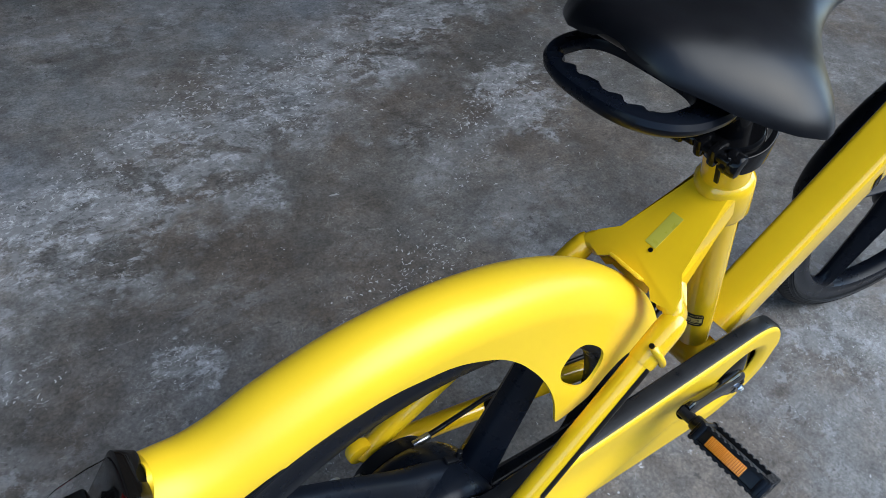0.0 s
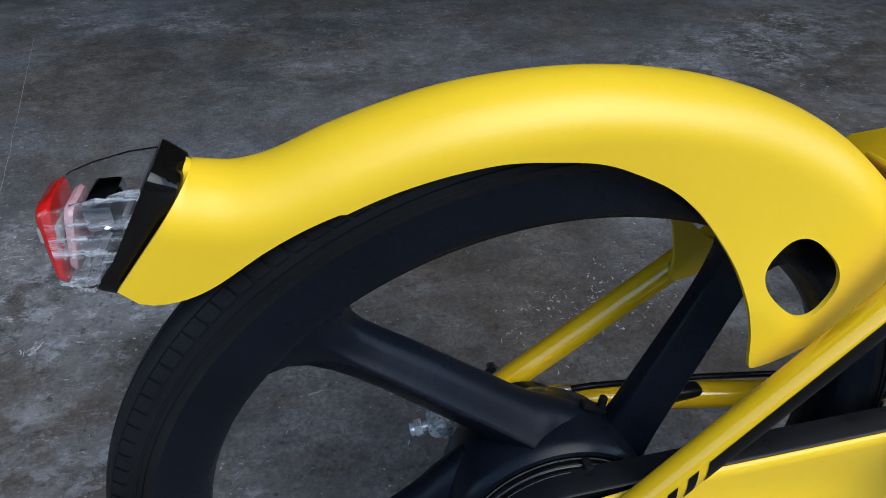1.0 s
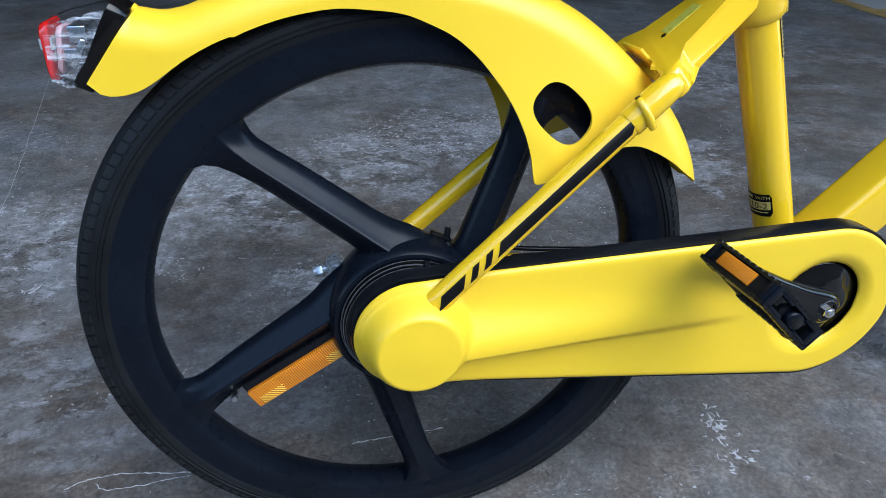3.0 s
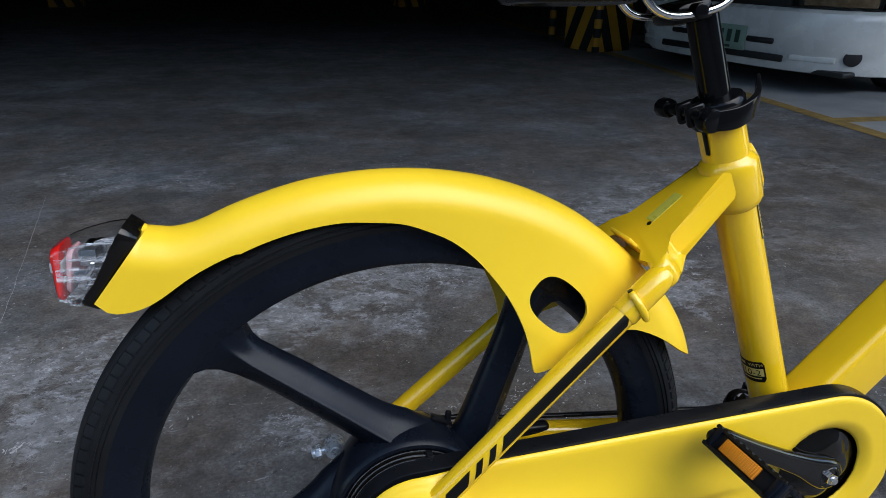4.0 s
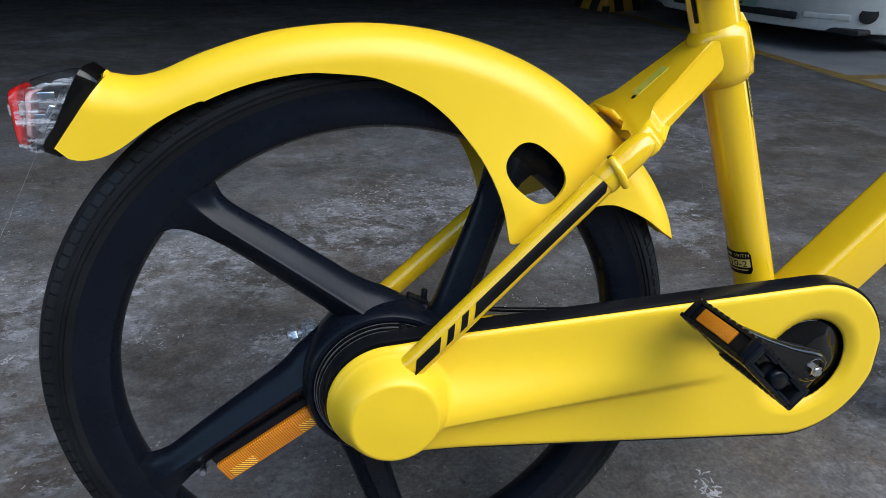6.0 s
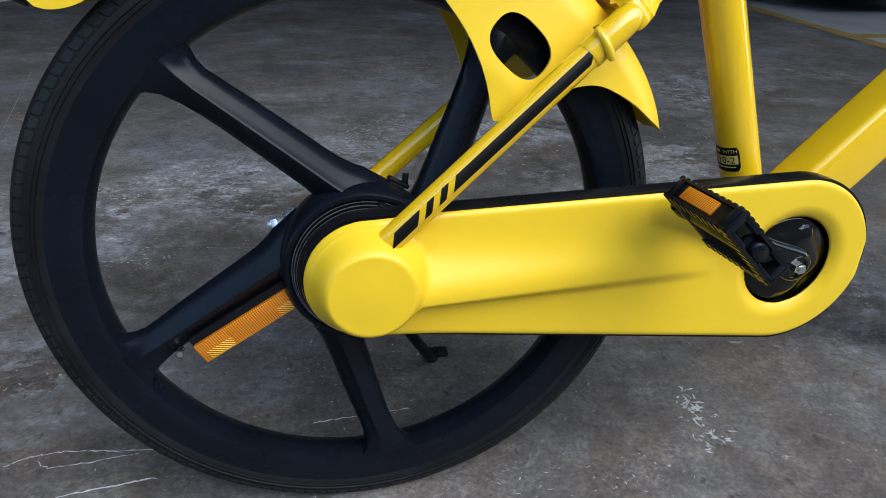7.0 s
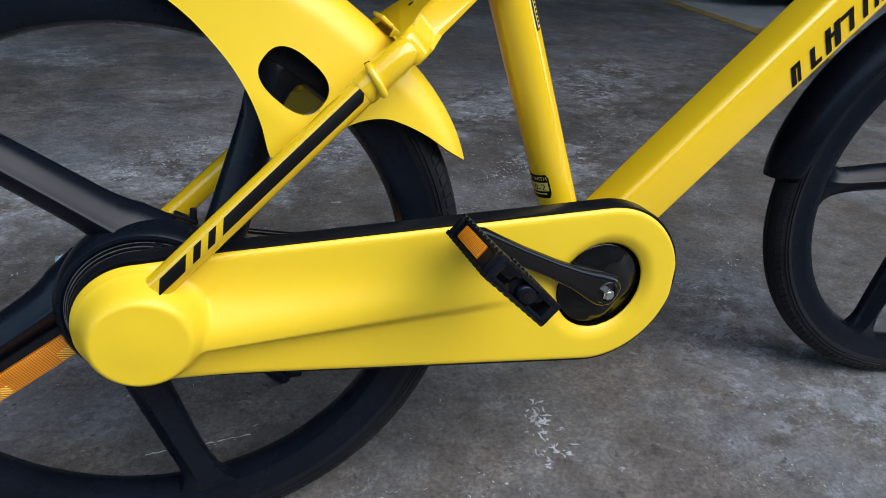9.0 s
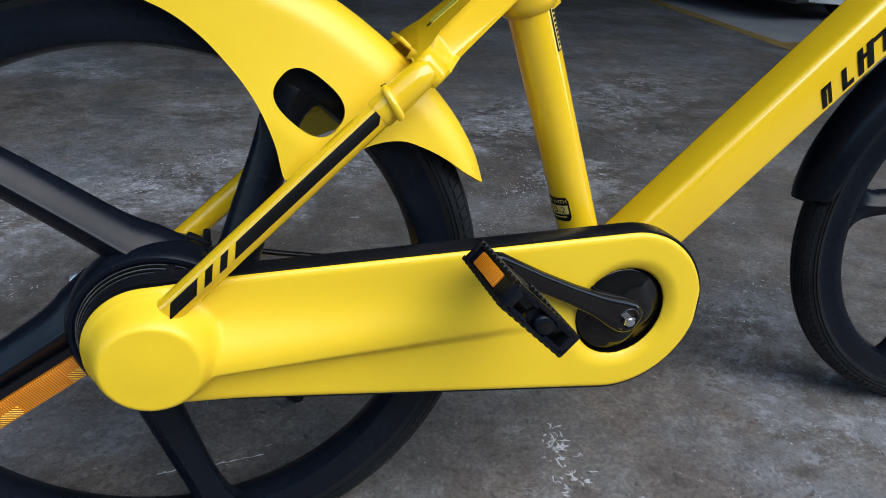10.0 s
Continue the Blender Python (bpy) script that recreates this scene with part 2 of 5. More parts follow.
    lace = ramp(nt, twisted(30, 12, 0.80, 0.25, (28, 0.8, 1.1, 1.0)), [(0.535, grey(0)), (0.550, grey(0.75)), (0.60, grey(1))])
    white = mix(nt, 1.0, lace, area, "MULTIPLY")
    base = mix(nt, mix(nt, 1.0, white, grey(0.62), "MULTIPLY"), base, (0.35, 0.36, 0.385))
    # crumbling: small crisp holes and crumbs, strongest where the skin is worn
    crumb = ramp(nt, twisted(70, 5, 0.68, 0.9, (25, 0.8, 1.1, 1)), [(0.395, grey(0.55)), (0.45, grey(1.0)), (0.57, grey(1.0)), (0.625, grey(1.6))])
    base = mix(nt, mix(nt, 1.0, area, grey(0.40), "LIGHTEN"), base, mix(nt, 1.0, base, crumb, "MULTIPLY"))
    # curls: broken pieces of thin contour lines, at two sizes
    for scale, keep, strength, turn in ((26, 9.0, 0.62, 24), (52, 14.0, 0.55, -40)):
        line = ramp(nt, twisted(scale, 5, 0.62, 1.4, (turn, 0.8, 1.2, 1.0)), [(0.486, grey(0)), (0.497, grey(1)), (0.504, grey(1)), (0.516, grey(0))])
        some = ramp(nt, noise_node(nt, keep, 5, 0.72), [(0.53, grey(0)), (0.60, grey(1))])
        most = mix(nt, 1.0, area, grey(0.42), "LIGHTEN")
        curl = mix(nt, 1.0, mix(nt, 1.0, line, some, "MULTIPLY"), most, "MULTIPLY")
        base = mix(nt, mix(nt, 1.0, curl, grey(strength), "MULTIPLY"), base, (0.40, 0.405, 0.42))
    thread = ramp(nt, twisted(40, 8, 0.72, 0.3, (20, 0.6, 1.3, 1.0)), [(0.655, grey(0)), (0.675, grey(1))])
    base = mix(nt, mix(nt, 1.0, thread, grey(0.6), "MULTIPLY"), base, (0.40, 0.40, 0.41))
    flecks = ramp(nt, noise_node(nt, 110, 3, 0.6), [(0.715, grey(0)), (0.735, grey(1))])
    base = mix(nt, mix(nt, 1.0, flecks, grey(0.6), "MULTIPLY"), base, (0.42, 0.42, 0.43))
    pits = ramp(nt, noise_node(nt, 60, 6, 0.70), [(0.34, grey(1)), (0.38, grey(0))])
    base = mix(nt, mix(nt, 1.0, pits, grey(0.7), "MULTIPLY"), base, (0.028, 0.025, 0.023))
    scr = ramp(nt, noise_node(nt, 30, 6, 0.72, (-35, 0.22, 3.2, 1.0)), [(0.66, grey(0)), (0.70, grey(1))])
    base = mix(nt, mix(nt, 1.0, scr, grey(0.16), "MULTIPLY"), base, (0.36, 0.36, 0.37))
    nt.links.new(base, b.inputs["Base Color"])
    nt.links.new(ramp(nt, noise_node(nt, 5, 6, 0.65), [(0.3, grey(0.48)), (0.7, grey(0.78))]), b.inputs["Roughness"])
    bump(nt, b, noise_node(nt, 60, 8, 0.70), 0.55, 0.004)
    return m


FLOOR = floor_material()

# ---- mesh helpers ----


def finish(bm, name, mat, angle=38):
    bmesh.ops.recalc_face_normals(bm, faces=bm.faces)
    me = bpy.data.meshes.new(name)
    bm.to_mesh(me)
    bm.free()
    me.materials.append(mat)
    me.shade_smooth()
    me.set_sharp_from_angle(angle=radians(angle))
    return me


def part(name, bm, mat, parent=None, label="", angle=38):
    ob = new(name, finish(bm, name, mat, angle))
    ob.parent = parent
    if label:
        tagged(ob, label)
    return ob


def thing(name, label, category, m=None, kind="", group=""):
    ob = new(name)
    if m is not None:
        ob.matrix_basis = m
    return tagged(ob, label, category, group, kind)


def join(*bms):
    out = bms[0]
    for other in bms[1:]:
        me = bpy.data.meshes.new("tmp")
        other.to_mesh(me)
        other.free()
        out.from_mesh(me)
        bpy.data.meshes.remove(me)
    return out


def moved(bm, m):
    bmesh.ops.transform(bm, matrix=m, verts=bm.verts)
    return bm


def loft(rings, closed=True, caps=True):
    """Skin through rings of points; each ring is closed round unless told otherwise."""
    bm = bmesh.new()
    vs = [[bm.verts.new(p) for p in ring] for ring in rings]
    n = len(rings[0])
    for a, b in zip(vs, vs[1:]):
        for i in range(n if closed else n - 1):
            j = (i + 1) % n
            bm.faces.new((a[i], a[j], b[j], b[i]))
    if caps and closed:
        bm.faces.new(vs[0][::-1])
        bm.faces.new(vs[-1])
    return bm


def frames_along(pts):
    pts = [Vector(p) for p in pts]
    up, out = None, []
    for i, p in enumerate(pts):
        d = (pts[min(i + 1, len(pts) - 1)] - pts[max(i - 1, 0)]).normalized()
        if up is None:
            up = Vector((0, 1, 0)) if abs(d.y) < 0.8 else Vector((0, 0, 1))
        up = (up - d * up.dot(d)).normalized()
        out.append((p, d, up, d.cross(up)))
    return out


def tube(pts, radius, segs=14):
    radii = radius if isinstance(radius, (list, tuple)) else [radius] * len(pts)
    rings = []
    for (p, d, u, s), r in zip(frames_along(pts), radii):
        rings.append([p + u * (r * math.cos(2 * math.pi * k / segs)) + s * (r * math.sin(2 * math.pi * k / segs)) for k in range(segs)])
    return loft(rings)


def curve_points(pts, n):
    """A smooth line (Catmull-Rom) through points."""
    pts = [Vector(p) for p in pts]
    ext = [pts[0] * 2 - pts[1], *pts, pts[-1] * 2 - pts[-2]]
    out = []
    for i in range(1, len(ext) - 2):
        a, b, c, d = ext[i - 1:i + 3]
        for k in range(n):
            t = k / n
            out.append(0.5 * (2 * b + (c - a) * t + (2 * a - 5 * b + 4 * c - d) * t * t + (3 * b - a - 3 * c + d) * t ** 3))
    return out + [pts[-1]]


def revolve(profile, segs=64, centre=(0, 0, 0), closed=False):
    """Turn a profile of (radius, y) about the y axis."""
    cx, cy, cz = centre
    rings = []
    for k in range(segs):
        a = 2 * math.pi * k / segs
        rings.append([(cx + r * math.cos(a), cy + y, cz + r * math.sin(a)) for r, y in profile])
    bm = loft(rings + rings[:1], closed=closed, caps=False)
    bmesh.ops.remove_doubles(bm, verts=bm.verts, dist=1e-5)
    return bm


def box(sx, sy, sz, bevel=0.0, segs=2, m=None):
    bm = bmesh.new()
    bmesh.ops.create_cube(bm, size=1.0)
    bmesh.ops.scale(bm, vec=(sx, sy, sz), verts=bm.verts)
    if bevel:
        bmesh.ops.bevel(bm, geom=bm.edges[:], offset=bevel, segments=segs, profile=0.5, affect="EDGES")
    return moved(bm, m) if m is not None else bm


def rod(p0, p1, r, segs=16, bevel=0.0):
    bm = tube([p0, p1], r, segs)
    if bevel:
        ends = [e for e in bm.edges if len(e.link_faces) == 2 and any(len(f.verts) == segs for f in e.link_faces)]
        bmesh.ops.bevel(bm, geom=ends, offset=bevel, segments=2, profile=0.5, affect="EDGES")
    return bm


def prism(outline, y0, y1, bevel=0.0, segs=2):
    """A plate with an (x, z) outline between two y."""
    bm = loft([[(x, y0, z) for x, z in outline], [(x, y1, z) for x, z in outline]])
    if bevel:
        n = len(outline)
        rim = [e for e in bm.edges if any(len(f.verts) == n for f in e.link_faces)]
        bmesh.ops.bevel(bm, geom=rim, offset=bevel, segments=segs, profile=0.5, affect="EDGES")
    return bm


def rounded(w, h, r, n=5):
    pts = []
    for cx, cy, a0 in ((w / 2 - r, h / 2 - r, 0), (-w / 2 + r, h / 2 - r, 90), (-w / 2 + r, -h / 2 + r, 180), (w / 2 - r, -h / 2 + r, 270)):
        pts += [(cx + r * math.cos(radians(a0 + 90 * k / n)), cy + r * math.sin(radians(a0 + 90 * k / n))) for k in range(n + 1)]
    return pts


def beam(p0, p1, w0, h0, r0, w1=None, h1=None, side=(0, 1, 0)):
    """A rounded box section from p0 to p1; w runs along side, h across."""
    p0, p1 = Vector(p0), Vector(p1)
    d = (p1 - p0).normalized()
    s = Vector(side)
    s = (s - d * s.dot(d)).normalized()
    u = s.cross(d)
    rings = []
    for p, w, h in ((p0, w0, h0), (p1, w1 or w0, h1 or h0)):
        rings.append([p + s * a + u * b for a, b in rounded(w, h, r0)])
    return loft(rings)


def lerp(table, x):
    for (x0, y0), (x1, y1) in zip(table, table[1:]):
        if x <= x1:
            return y0 + (y1 - y0) * max(0.0, (x - x0) / (x1 - x0))
    return table[-1][1]


def smooth(table, x):
    """A smooth curve through a table of (x, y), without overshoot at its ends."""
    x = min(max(x, table[0][0]), table[-1][0])
    for i in range(len(table) - 1):
        if x <= table[i + 1][0]:
            break

    def slope(k):
        k0, k1 = max(k - 1, 0), min(k + 1, len(table) - 1)
        return (table[k1][1] - table[k0][1]) / (table[k1][0] - table[k0][0])
    (x0, y0), (x1, y1) = table[i], table[i + 1]
    h = x1 - x0
    t = (x - x0) / h
    return (1 + 2 * t) * (1 - t) ** 2 * y0 + t * (1 - t) ** 2 * h * slope(i) + t * t * (3 - 2 * t) * y1 + t * t * (t - 1) * h * slope(i + 1)


# ---- the garage ----


def structure(name, bm, mat, label="", angle=38):
    return tagged(part(name, bm, mat, None, label, angle), kind="structure")


GROUND = 0.0092
floor_bm = bmesh.new()
floor_bm.faces.new([floor_bm.verts.new(p) for p in ((-40, -60, GROUND), (40, -60, GROUND), (40, 15, GROUND), (-40, 15, GROUND))])
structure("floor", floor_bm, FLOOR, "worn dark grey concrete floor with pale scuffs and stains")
structure("ceiling", box(20.4, 15.3, 0.25, m=pose(1.0, 7.55, 2.60)), CONCRETE_WALL, "dark concrete slab ceiling")
structure("wall_north", box(20.4, 0.2, 2.48, m=pose(1.0, 15.1, 1.235)), CONCRETE_WALL, "unlit concrete back wall")
# unseen wall added behind the camera: cuts low sky light and darkens reflections
structure("sky_block_wall", box(60.0, 0.3, 5.0, m=pose(1.0, -7.5, 2.5)), CONCRETE_WALL, "plain concrete wall, unseen, added to block the low sky")
structure("wall_west", box(0.2, 14.4, 2.48, m=pose(-9.1, 7.8, 1.235)), CONCRETE_WALL, "unlit concrete side wall")
structure("wall_east", box(0.2, 14.4, 2.48, m=pose(11.1, 7.8, 1.235)), CONCRETE_WALL, "unlit concrete side wall")


def floor_strip(pts, width, mat, z):
    bm = bmesh.new()
    pts = [Vector((x, y, z)) for x, y in pts]
    rows = []
    for i, p in enumerate(pts):
        d = (pts[min(i + 1, len(pts) - 1)] - pts[max(i - 1, 0)]).normalized()
        s = Vector((-d.y, d.x, 0))
        w = width(i / (len(pts) - 1)) if callable(width) else width
        rows.append((bm.verts.new(p + s * w / 2), bm.verts.new(p - s * w / 2)))
    for a, b in zip(rows, rows[1:]):
        bm.faces.new((a[0], a[1], b[1], b[0]))
    return bm


def line_points(p, q, n):
    return [(p[0] + (q[0] - p[0]) * k / n, p[1] + (q[1] - p[1]) * k / n) for k in range(n + 1)]


rng = random.Random(4)
structure("lane_line", floor_strip(line_points((2.56, -2.0), (2.40, 12.0), 60), lambda t: 0.085 + 0.012 * rng.random(), LINE_PAINT, GROUND + 0.002), LINE_PAINT, "worn yellow painted line on the floor")
structure("bay_line", floor_strip(line_points((2.50, 2.15), (7.0, 1.95), 30), lambda t: 0.085 + 0.012 * rng.random(), LINE_PAINT, GROUND + 0.0015), LINE_PAINT, "worn yellow painted bay line on the floor")


# pale bay grey; its colour also carries the daylight falling on the bays
BAY = surface("pale_daylit_bay_concrete", (0.24, 0.245, 0.25), (0.33, 0.335, 0.34), 3, (0.6, 0.75), grain=(60, 0.3, 0.002), dust=0.1)
bay_bm = bmesh.new()
bay_bm.faces.new([bay_bm.verts.new(p) for p in ((2.57, -2.0, GROUND + 0.001), (8.5, -2.0, GROUND + 0.001), (8.5, 5.6, GROUND + 0.001), (2.47, 5.6, GROUND + 0.001))])
structure("bay_floor", bay_bm, BAY, "paler grey concrete of the parking bays, daylight included in its tone")


def clipped(pts, low, high):
    """An outline of (a, z) cut off below low and above high."""
    for lim, keep in ((low, 1), (high, -1)):
        out = []
        for p, q in zip(pts, pts[1:] + pts[:1]):
            pin, qin = (p[1] - lim) * keep >= 0, (q[1] - lim) * keep >= 0
            if pin:
                out.append(p)
            if pin != qin:
                t = (lim - p[1]) / (q[1] - p[1])
                out.append((p[0] + (q[0] - p[0]) * t, lim))
        pts = out
    return pts


def striped_pillar(x, y, turn, w=0.36):
    """A square concrete pillar with steep black and yellow bands on its foot."""
    t = thing("pillar", "concrete pillar with black and yellow warning bands", "pillar", pose(x, y, GROUND, 0, 0, turn), kind="structure")
    part("shaft", box(w, w, 2.46, 0.01, m=pose(0, 0, 1.24)), CONCRETE_WALL, t)
    part("base_coat", box(w + 0.008, w + 0.008, 1.2, 0.006, m=pose(0, 0, 0.60)), STRIPE_BLACK, t)
    half, e, rise, step = w / 2 + 0.002, w / 2 + 0.006, 0.95, 0.50
    for face in range(4):
        sgn = 1 if face % 2 else -1
        for k in range(-2, 3):
            z0 = k * step + 0.05
            pts = clipped([(-half * sgn, z0), (half * sgn, z0 + rise), (half * sgn, z0 + rise + step / 2), (-half * sgn, z0 + step / 2)], 0.0, 1.2)
            if len(pts) > 2:
                bm = loft([[(a, -e, b) for a, b in pts], [(a, -e + 0.003, b) for a, b in pts]])
                part("band", moved(bm, pose(0, 0, 0, 0, 0, 90 * face)), STRIPE_YELLOW, t)
    return t


striped_pillar(2.50, 4.72, 18, 0.37)
striped_pillar(1.75, 9.2, 8)
striped_pillar(-2.6, 9.0, 8)

# ---- the bicycle ----
bike = thing("bicycle", "yellow city bicycle with black cast wheels on a kickstand", "bicycle", pose(0, -0.030, 0, -5.67, 0, 0))
AXLE = (0.0, 0.2793)
BB = (0.3932, 0.2650)
CAP = (-0.0005, 0.2828)  # middle of the rear end of the chain case
WR = 0.278


def polar(r, deg, y):
    return (AXLE[0] + r * math.cos(radians(deg)), y, AXLE[1] + r * math.sin(radians(deg)))


TC, TM = 0.2505, 0.0178


def wheel_meshes(first):
    """Rim with five cast spokes, tyre, tread: round the origin, axle along y."""
    rim = revolve([(0.2120, 0.0), (0.2127, -0.005), (0.2148, -0.0115), (0.2165, -0.0155), (0.2205, -0.0175), (0.229, -0.0168), (0.239, -0.0152), (0.2450, -0.0160), (0.2472, -0.0137), (0.2420, 0.0),
                   (0.2472, 0.0137), (0.2450, 0.0160), (0.239, 0.0152), (0.229, 0.0168), (0.2205, 0.0175), (0.2165, 0.0155), (0.2148, 0.0115), (0.2127, 0.005)], 120, closed=True)
    # radius, reach to either side, half depth, how far the face leans
    stations = [(0.020, 0.0300, 0.0300, 0.0300, 1), (0.046, 0.0265, 0.0240, 0.0298, 1), (0.053, 0.0243, 0.0205, 0.0290, 1), (0.060, 0.0228, 0.0175, 0.0281, 1), (0.068, 0.0217, 0.0156, 0.0271, 1), (0.078, 0.0210, 0.0146, 0.0261, 1),
                (0.110, 0.0204, 0.0138, 0.0240, 1), (0.150, 0.0194, 0.0128, 0.0220, 1), (0.170, 0.0182, 0.0130, 0.0210, 0.95), (0.186, 0.0178, 0.0142, 0.0205, 0.9), (0.198, 0.0195, 0.0168, 0.0199, 0.75), (0.207, 0.0240, 0.0215, 0.0192, 0.5),
                (0.2135, 0.0320, 0.0300, 0.0182, 0.2), (0.218, 0.0385, 0.0360, 0.0165, 0.0), (0.224, 0.042, 0.040, 0.0120, 0.0)]
    spokes = []
    for k in range(5):
        a = radians(first + 72 * k)
        d, s = Vector((math.cos(a), 0, math.sin(a))), Vector((-math.sin(a), 0, math.cos(a)))
        off = s * -0.037  # the spokes are swept: they pass beside the axle
        rings = []
        for r, up, dn, t, f in stations:
            # a broad hollow face rises to a crisp ridge, a narrower one falls away behind it
            sec = [(-1.0, -0.05), (-0.97, -0.24), (-0.85, -0.46), (-0.66, -0.63), (-0.45, -0.78), (-0.27, -0.93), (-0.22, -0.985), (-0.18, -1.0), (-0.13, -0.985), (0.10, -0.86), (0.60, -0.62), (0.92, -0.44), (1.0, -0.28), (0.9, 0.10), (0.5, 0.32), (-0.6, 0.32), (-0.93, 0.12)]
            row = []
            for a, b in sec:
                u = a * (up if a < 0 else dn)
                flat = -0.88 if -0.9 < a < 0.95 and b < 0 else b
                bend = math.sqrt(max(0.0, r * r - (u - 0.037) ** 2)) - math.sqrt(r * r - 0.037 ** 2) if r > 0.19 else 0.0
                row.append(off + d * (r + bend * 0.8) + s * u + Vector((0, t * (b * f + flat * (1 - f)), 0)))
            rings.append(row)
        spokes.append(loft(rings))
    hub = revolve([(0.012, -0.0325), (0.0560, -0.0325), (0.0600, -0.0335), (0.0622, -0.0352), (0.0650, -0.0350), (0.0674, -0.0322), (0.0690, -0.0270), (0.0698, -0.0190), (0.0696, -0.0090), (0.0685, 0.0),
                   (0.0660, 0.0110), (0.0620, 0.0220), (0.0560, 0.0300), (0.0500, 0.0335), (0.012, 0.0335)], 90, closed=True)
    tyre_prof = []
    for a in sorted([-118 + 236 * k / 24 for k in range(25)] + [e * q for e in (-1, 1) for q in (81.5, 83, 85, 86.5, 94, 95.5, 97)]):
        bead = 0.0011 if abs(a) in (83, 85, 95.5) else 0.0
        tyre_prof.append((TC + (TM + bead) * math.cos(radians(a)), (TM - 0.0005 + bead) * math.sin(radians(a))))
    tyre = revolve(tyre_prof, 140, closed=True)
    # a smooth crown with two grooves, and small blocks along each shoulder
    tread = bmesh.new()
    n = 150
    for side in (-1, 1):
        for k in range(n):
            a0 = 360 / n * (k + (0.5 if side > 0 else 0))
            rows, low = [], []
            for phi, lean, wid in ((42, 0.5, 1.0), (56, 0.2, 0.98), (66, 0.0, 0.85)):
                ph = radians(phi)
                r, y = TC + (TM + 0.0011) * math.cos(ph), side * (TM + 0.0006) * math.sin(ph)
                ends = [radians(a0 + lean + e * wid * 1.05) for e in (-1, 1)]
                rows.append([tread.verts.new((r * math.cos(a), y, r * math.sin(a))) for a in ends])
                low.append([tread.verts.new((r * 0.984 * math.cos(a), y * 0.9, r * 0.984 * math.sin(a))) for a in ends])
            for i in range(2):
                tread.faces.new((rows[i][0], rows[i][1], rows[i + 1][1], rows[i + 1][0]))
                for e in (0, 1):
                    tread.faces.new((rows[i][e], rows[i + 1][e], low[i + 1][e], low[i][e]))
            for i in (0, 2):
                tread.faces.new((rows[i][0], rows[i][1], low[i][1], low[i][0]))

    def band(a0, a1):
        """A raised ring of the crown between two angles."""
        steps = [a0 + (a1 - a0) * k / 6 for k in range(7)]
        prof = [(TC + (TM - 0.0006) * math.cos(radians(a0 - 1.5)), TM * math.sin(radians(a0 - 1.5)))]
        prof += [(TC + (TM + 0.0012) * math.cos(radians(a)), (TM + 0.0009) * math.sin(radians(a))) for a in steps]
        prof += [(TC + (TM - 0.0006) * math.cos(radians(a1 + 1.5)), TM * math.sin(radians(a1 + 1.5)))]
        return revolve(prof, 140)
    centre = [band(-39, -12), band(-8, 8), band(12, 39)]
    return rim, hub, spokes, tyre, join(tread, *centre)


def add_wheel(name, first, m, label):
    rim, hub, spokes, tyre, tread = wheel_meshes(first)
    w = part(name, rim, BLACK_SATIN, bike, label, 32)
    w.matrix_basis = m
    part("hub_shell", hub, BLACK_SATIN, w)
    for bm in spokes:
        part("spoke", bm, BLACK_SATIN, w, "", 32)
    part("tyre", tyre, RUBBER, w, "black rubber tyre")
    tagged(part("tread", tread, RUBBER, w, "tyre tread with two grooves and small shoulder blocks"), kind="stuff")
    return w


rear = add_wheel("rear_wheel", 141.3, pose(AXLE[0], 0, AXLE[1]), "black five-spoke cast rear wheel")
# brake drum rings on the drive side of the hub
drum = part("hub_drum", revolve([(0.02, -0.032), (0.0590, -0.032), (0.0598, -0.0345), (0.0594, -0.0358), (0.0568, -0.0360), (0.0566, -0.0370), (0.0578, -0.0374), (0.0580, -0.0386), (0.0574, -0.0394), (0.0552, -0.0396),
                                  (0.0550, -0.0404), (0.0560, -0.0408), (0.0560, -0.0424), (0.0545, -0.0432), (0.02, -0.0432)], 90, closed=True), BLACK_GLOSS, rear, "glossy black ringed hub drum", 30)
# glints along the drum's lips, laid on as thin rings of brighter grey
for y, r in ((-0.0354, 0.0598), (-0.0388, 0.0581), (-0.0420, 0.0561)):
    part("drum_lip_glint", revolve([(r - 0.0012, y - 0.0003), (r + 0.0002, y - 0.0003), (r + 0.0002, y + 0.0003), (r - 0.0012, y + 0.0003)], 90, closed=True), DRUM_GLINT, drum, "thin bright ring for the glint on a drum lip")
part("drum_notch", box(0.006, 0.009, 0.005, 0.001, m=pose(0.014, -0.0385, 0.0560, 0, 14, 0)), BLACK_PLASTIC, drum)
nub = part("hub_nub", rod((0.0385, -0.002, 0.058), (0.0395, -0.002, 0.0712), 0.0028, 12, 0.0008), BLACK_PLASTIC, rear, "small black nub on the hub")
part("nub_foot", box(0.020, 0.008, 0.004, 0.0015, m=pose(0.0330, -0.002, 0.0635, 0, 28, 0)), BLACK_PLASTIC, nub)
part("left_hub_cap", revolve([(0.01, 0.034), (0.040, 0.034), (0.042, 0.040), (0.040, 0.052), (0.012, 0.056)], 48, closed=True), BLACK_PLASTIC, rear)

# amber reflector clipped beside the lower rear spoke
refl_turn = pose(-0.0940, -0.0175, -0.0475, 0, -31, 0)
part("reflector_back", box(0.110, 0.006, 0.0250, 0.002, m=refl_turn @ pose(-0.001, 0.001, 0.0042)), BLACK_PLASTIC, rear, "black reflector holder")
lens_plate = part("reflector_lens", box(0.107, 0.006, 0.0195, 0.0015), AMBER, rear, "amber prismatic reflector lens")
lens_plate.matrix_basis = refl_turn @ pose(-0.001, -0.004, 0.0003)
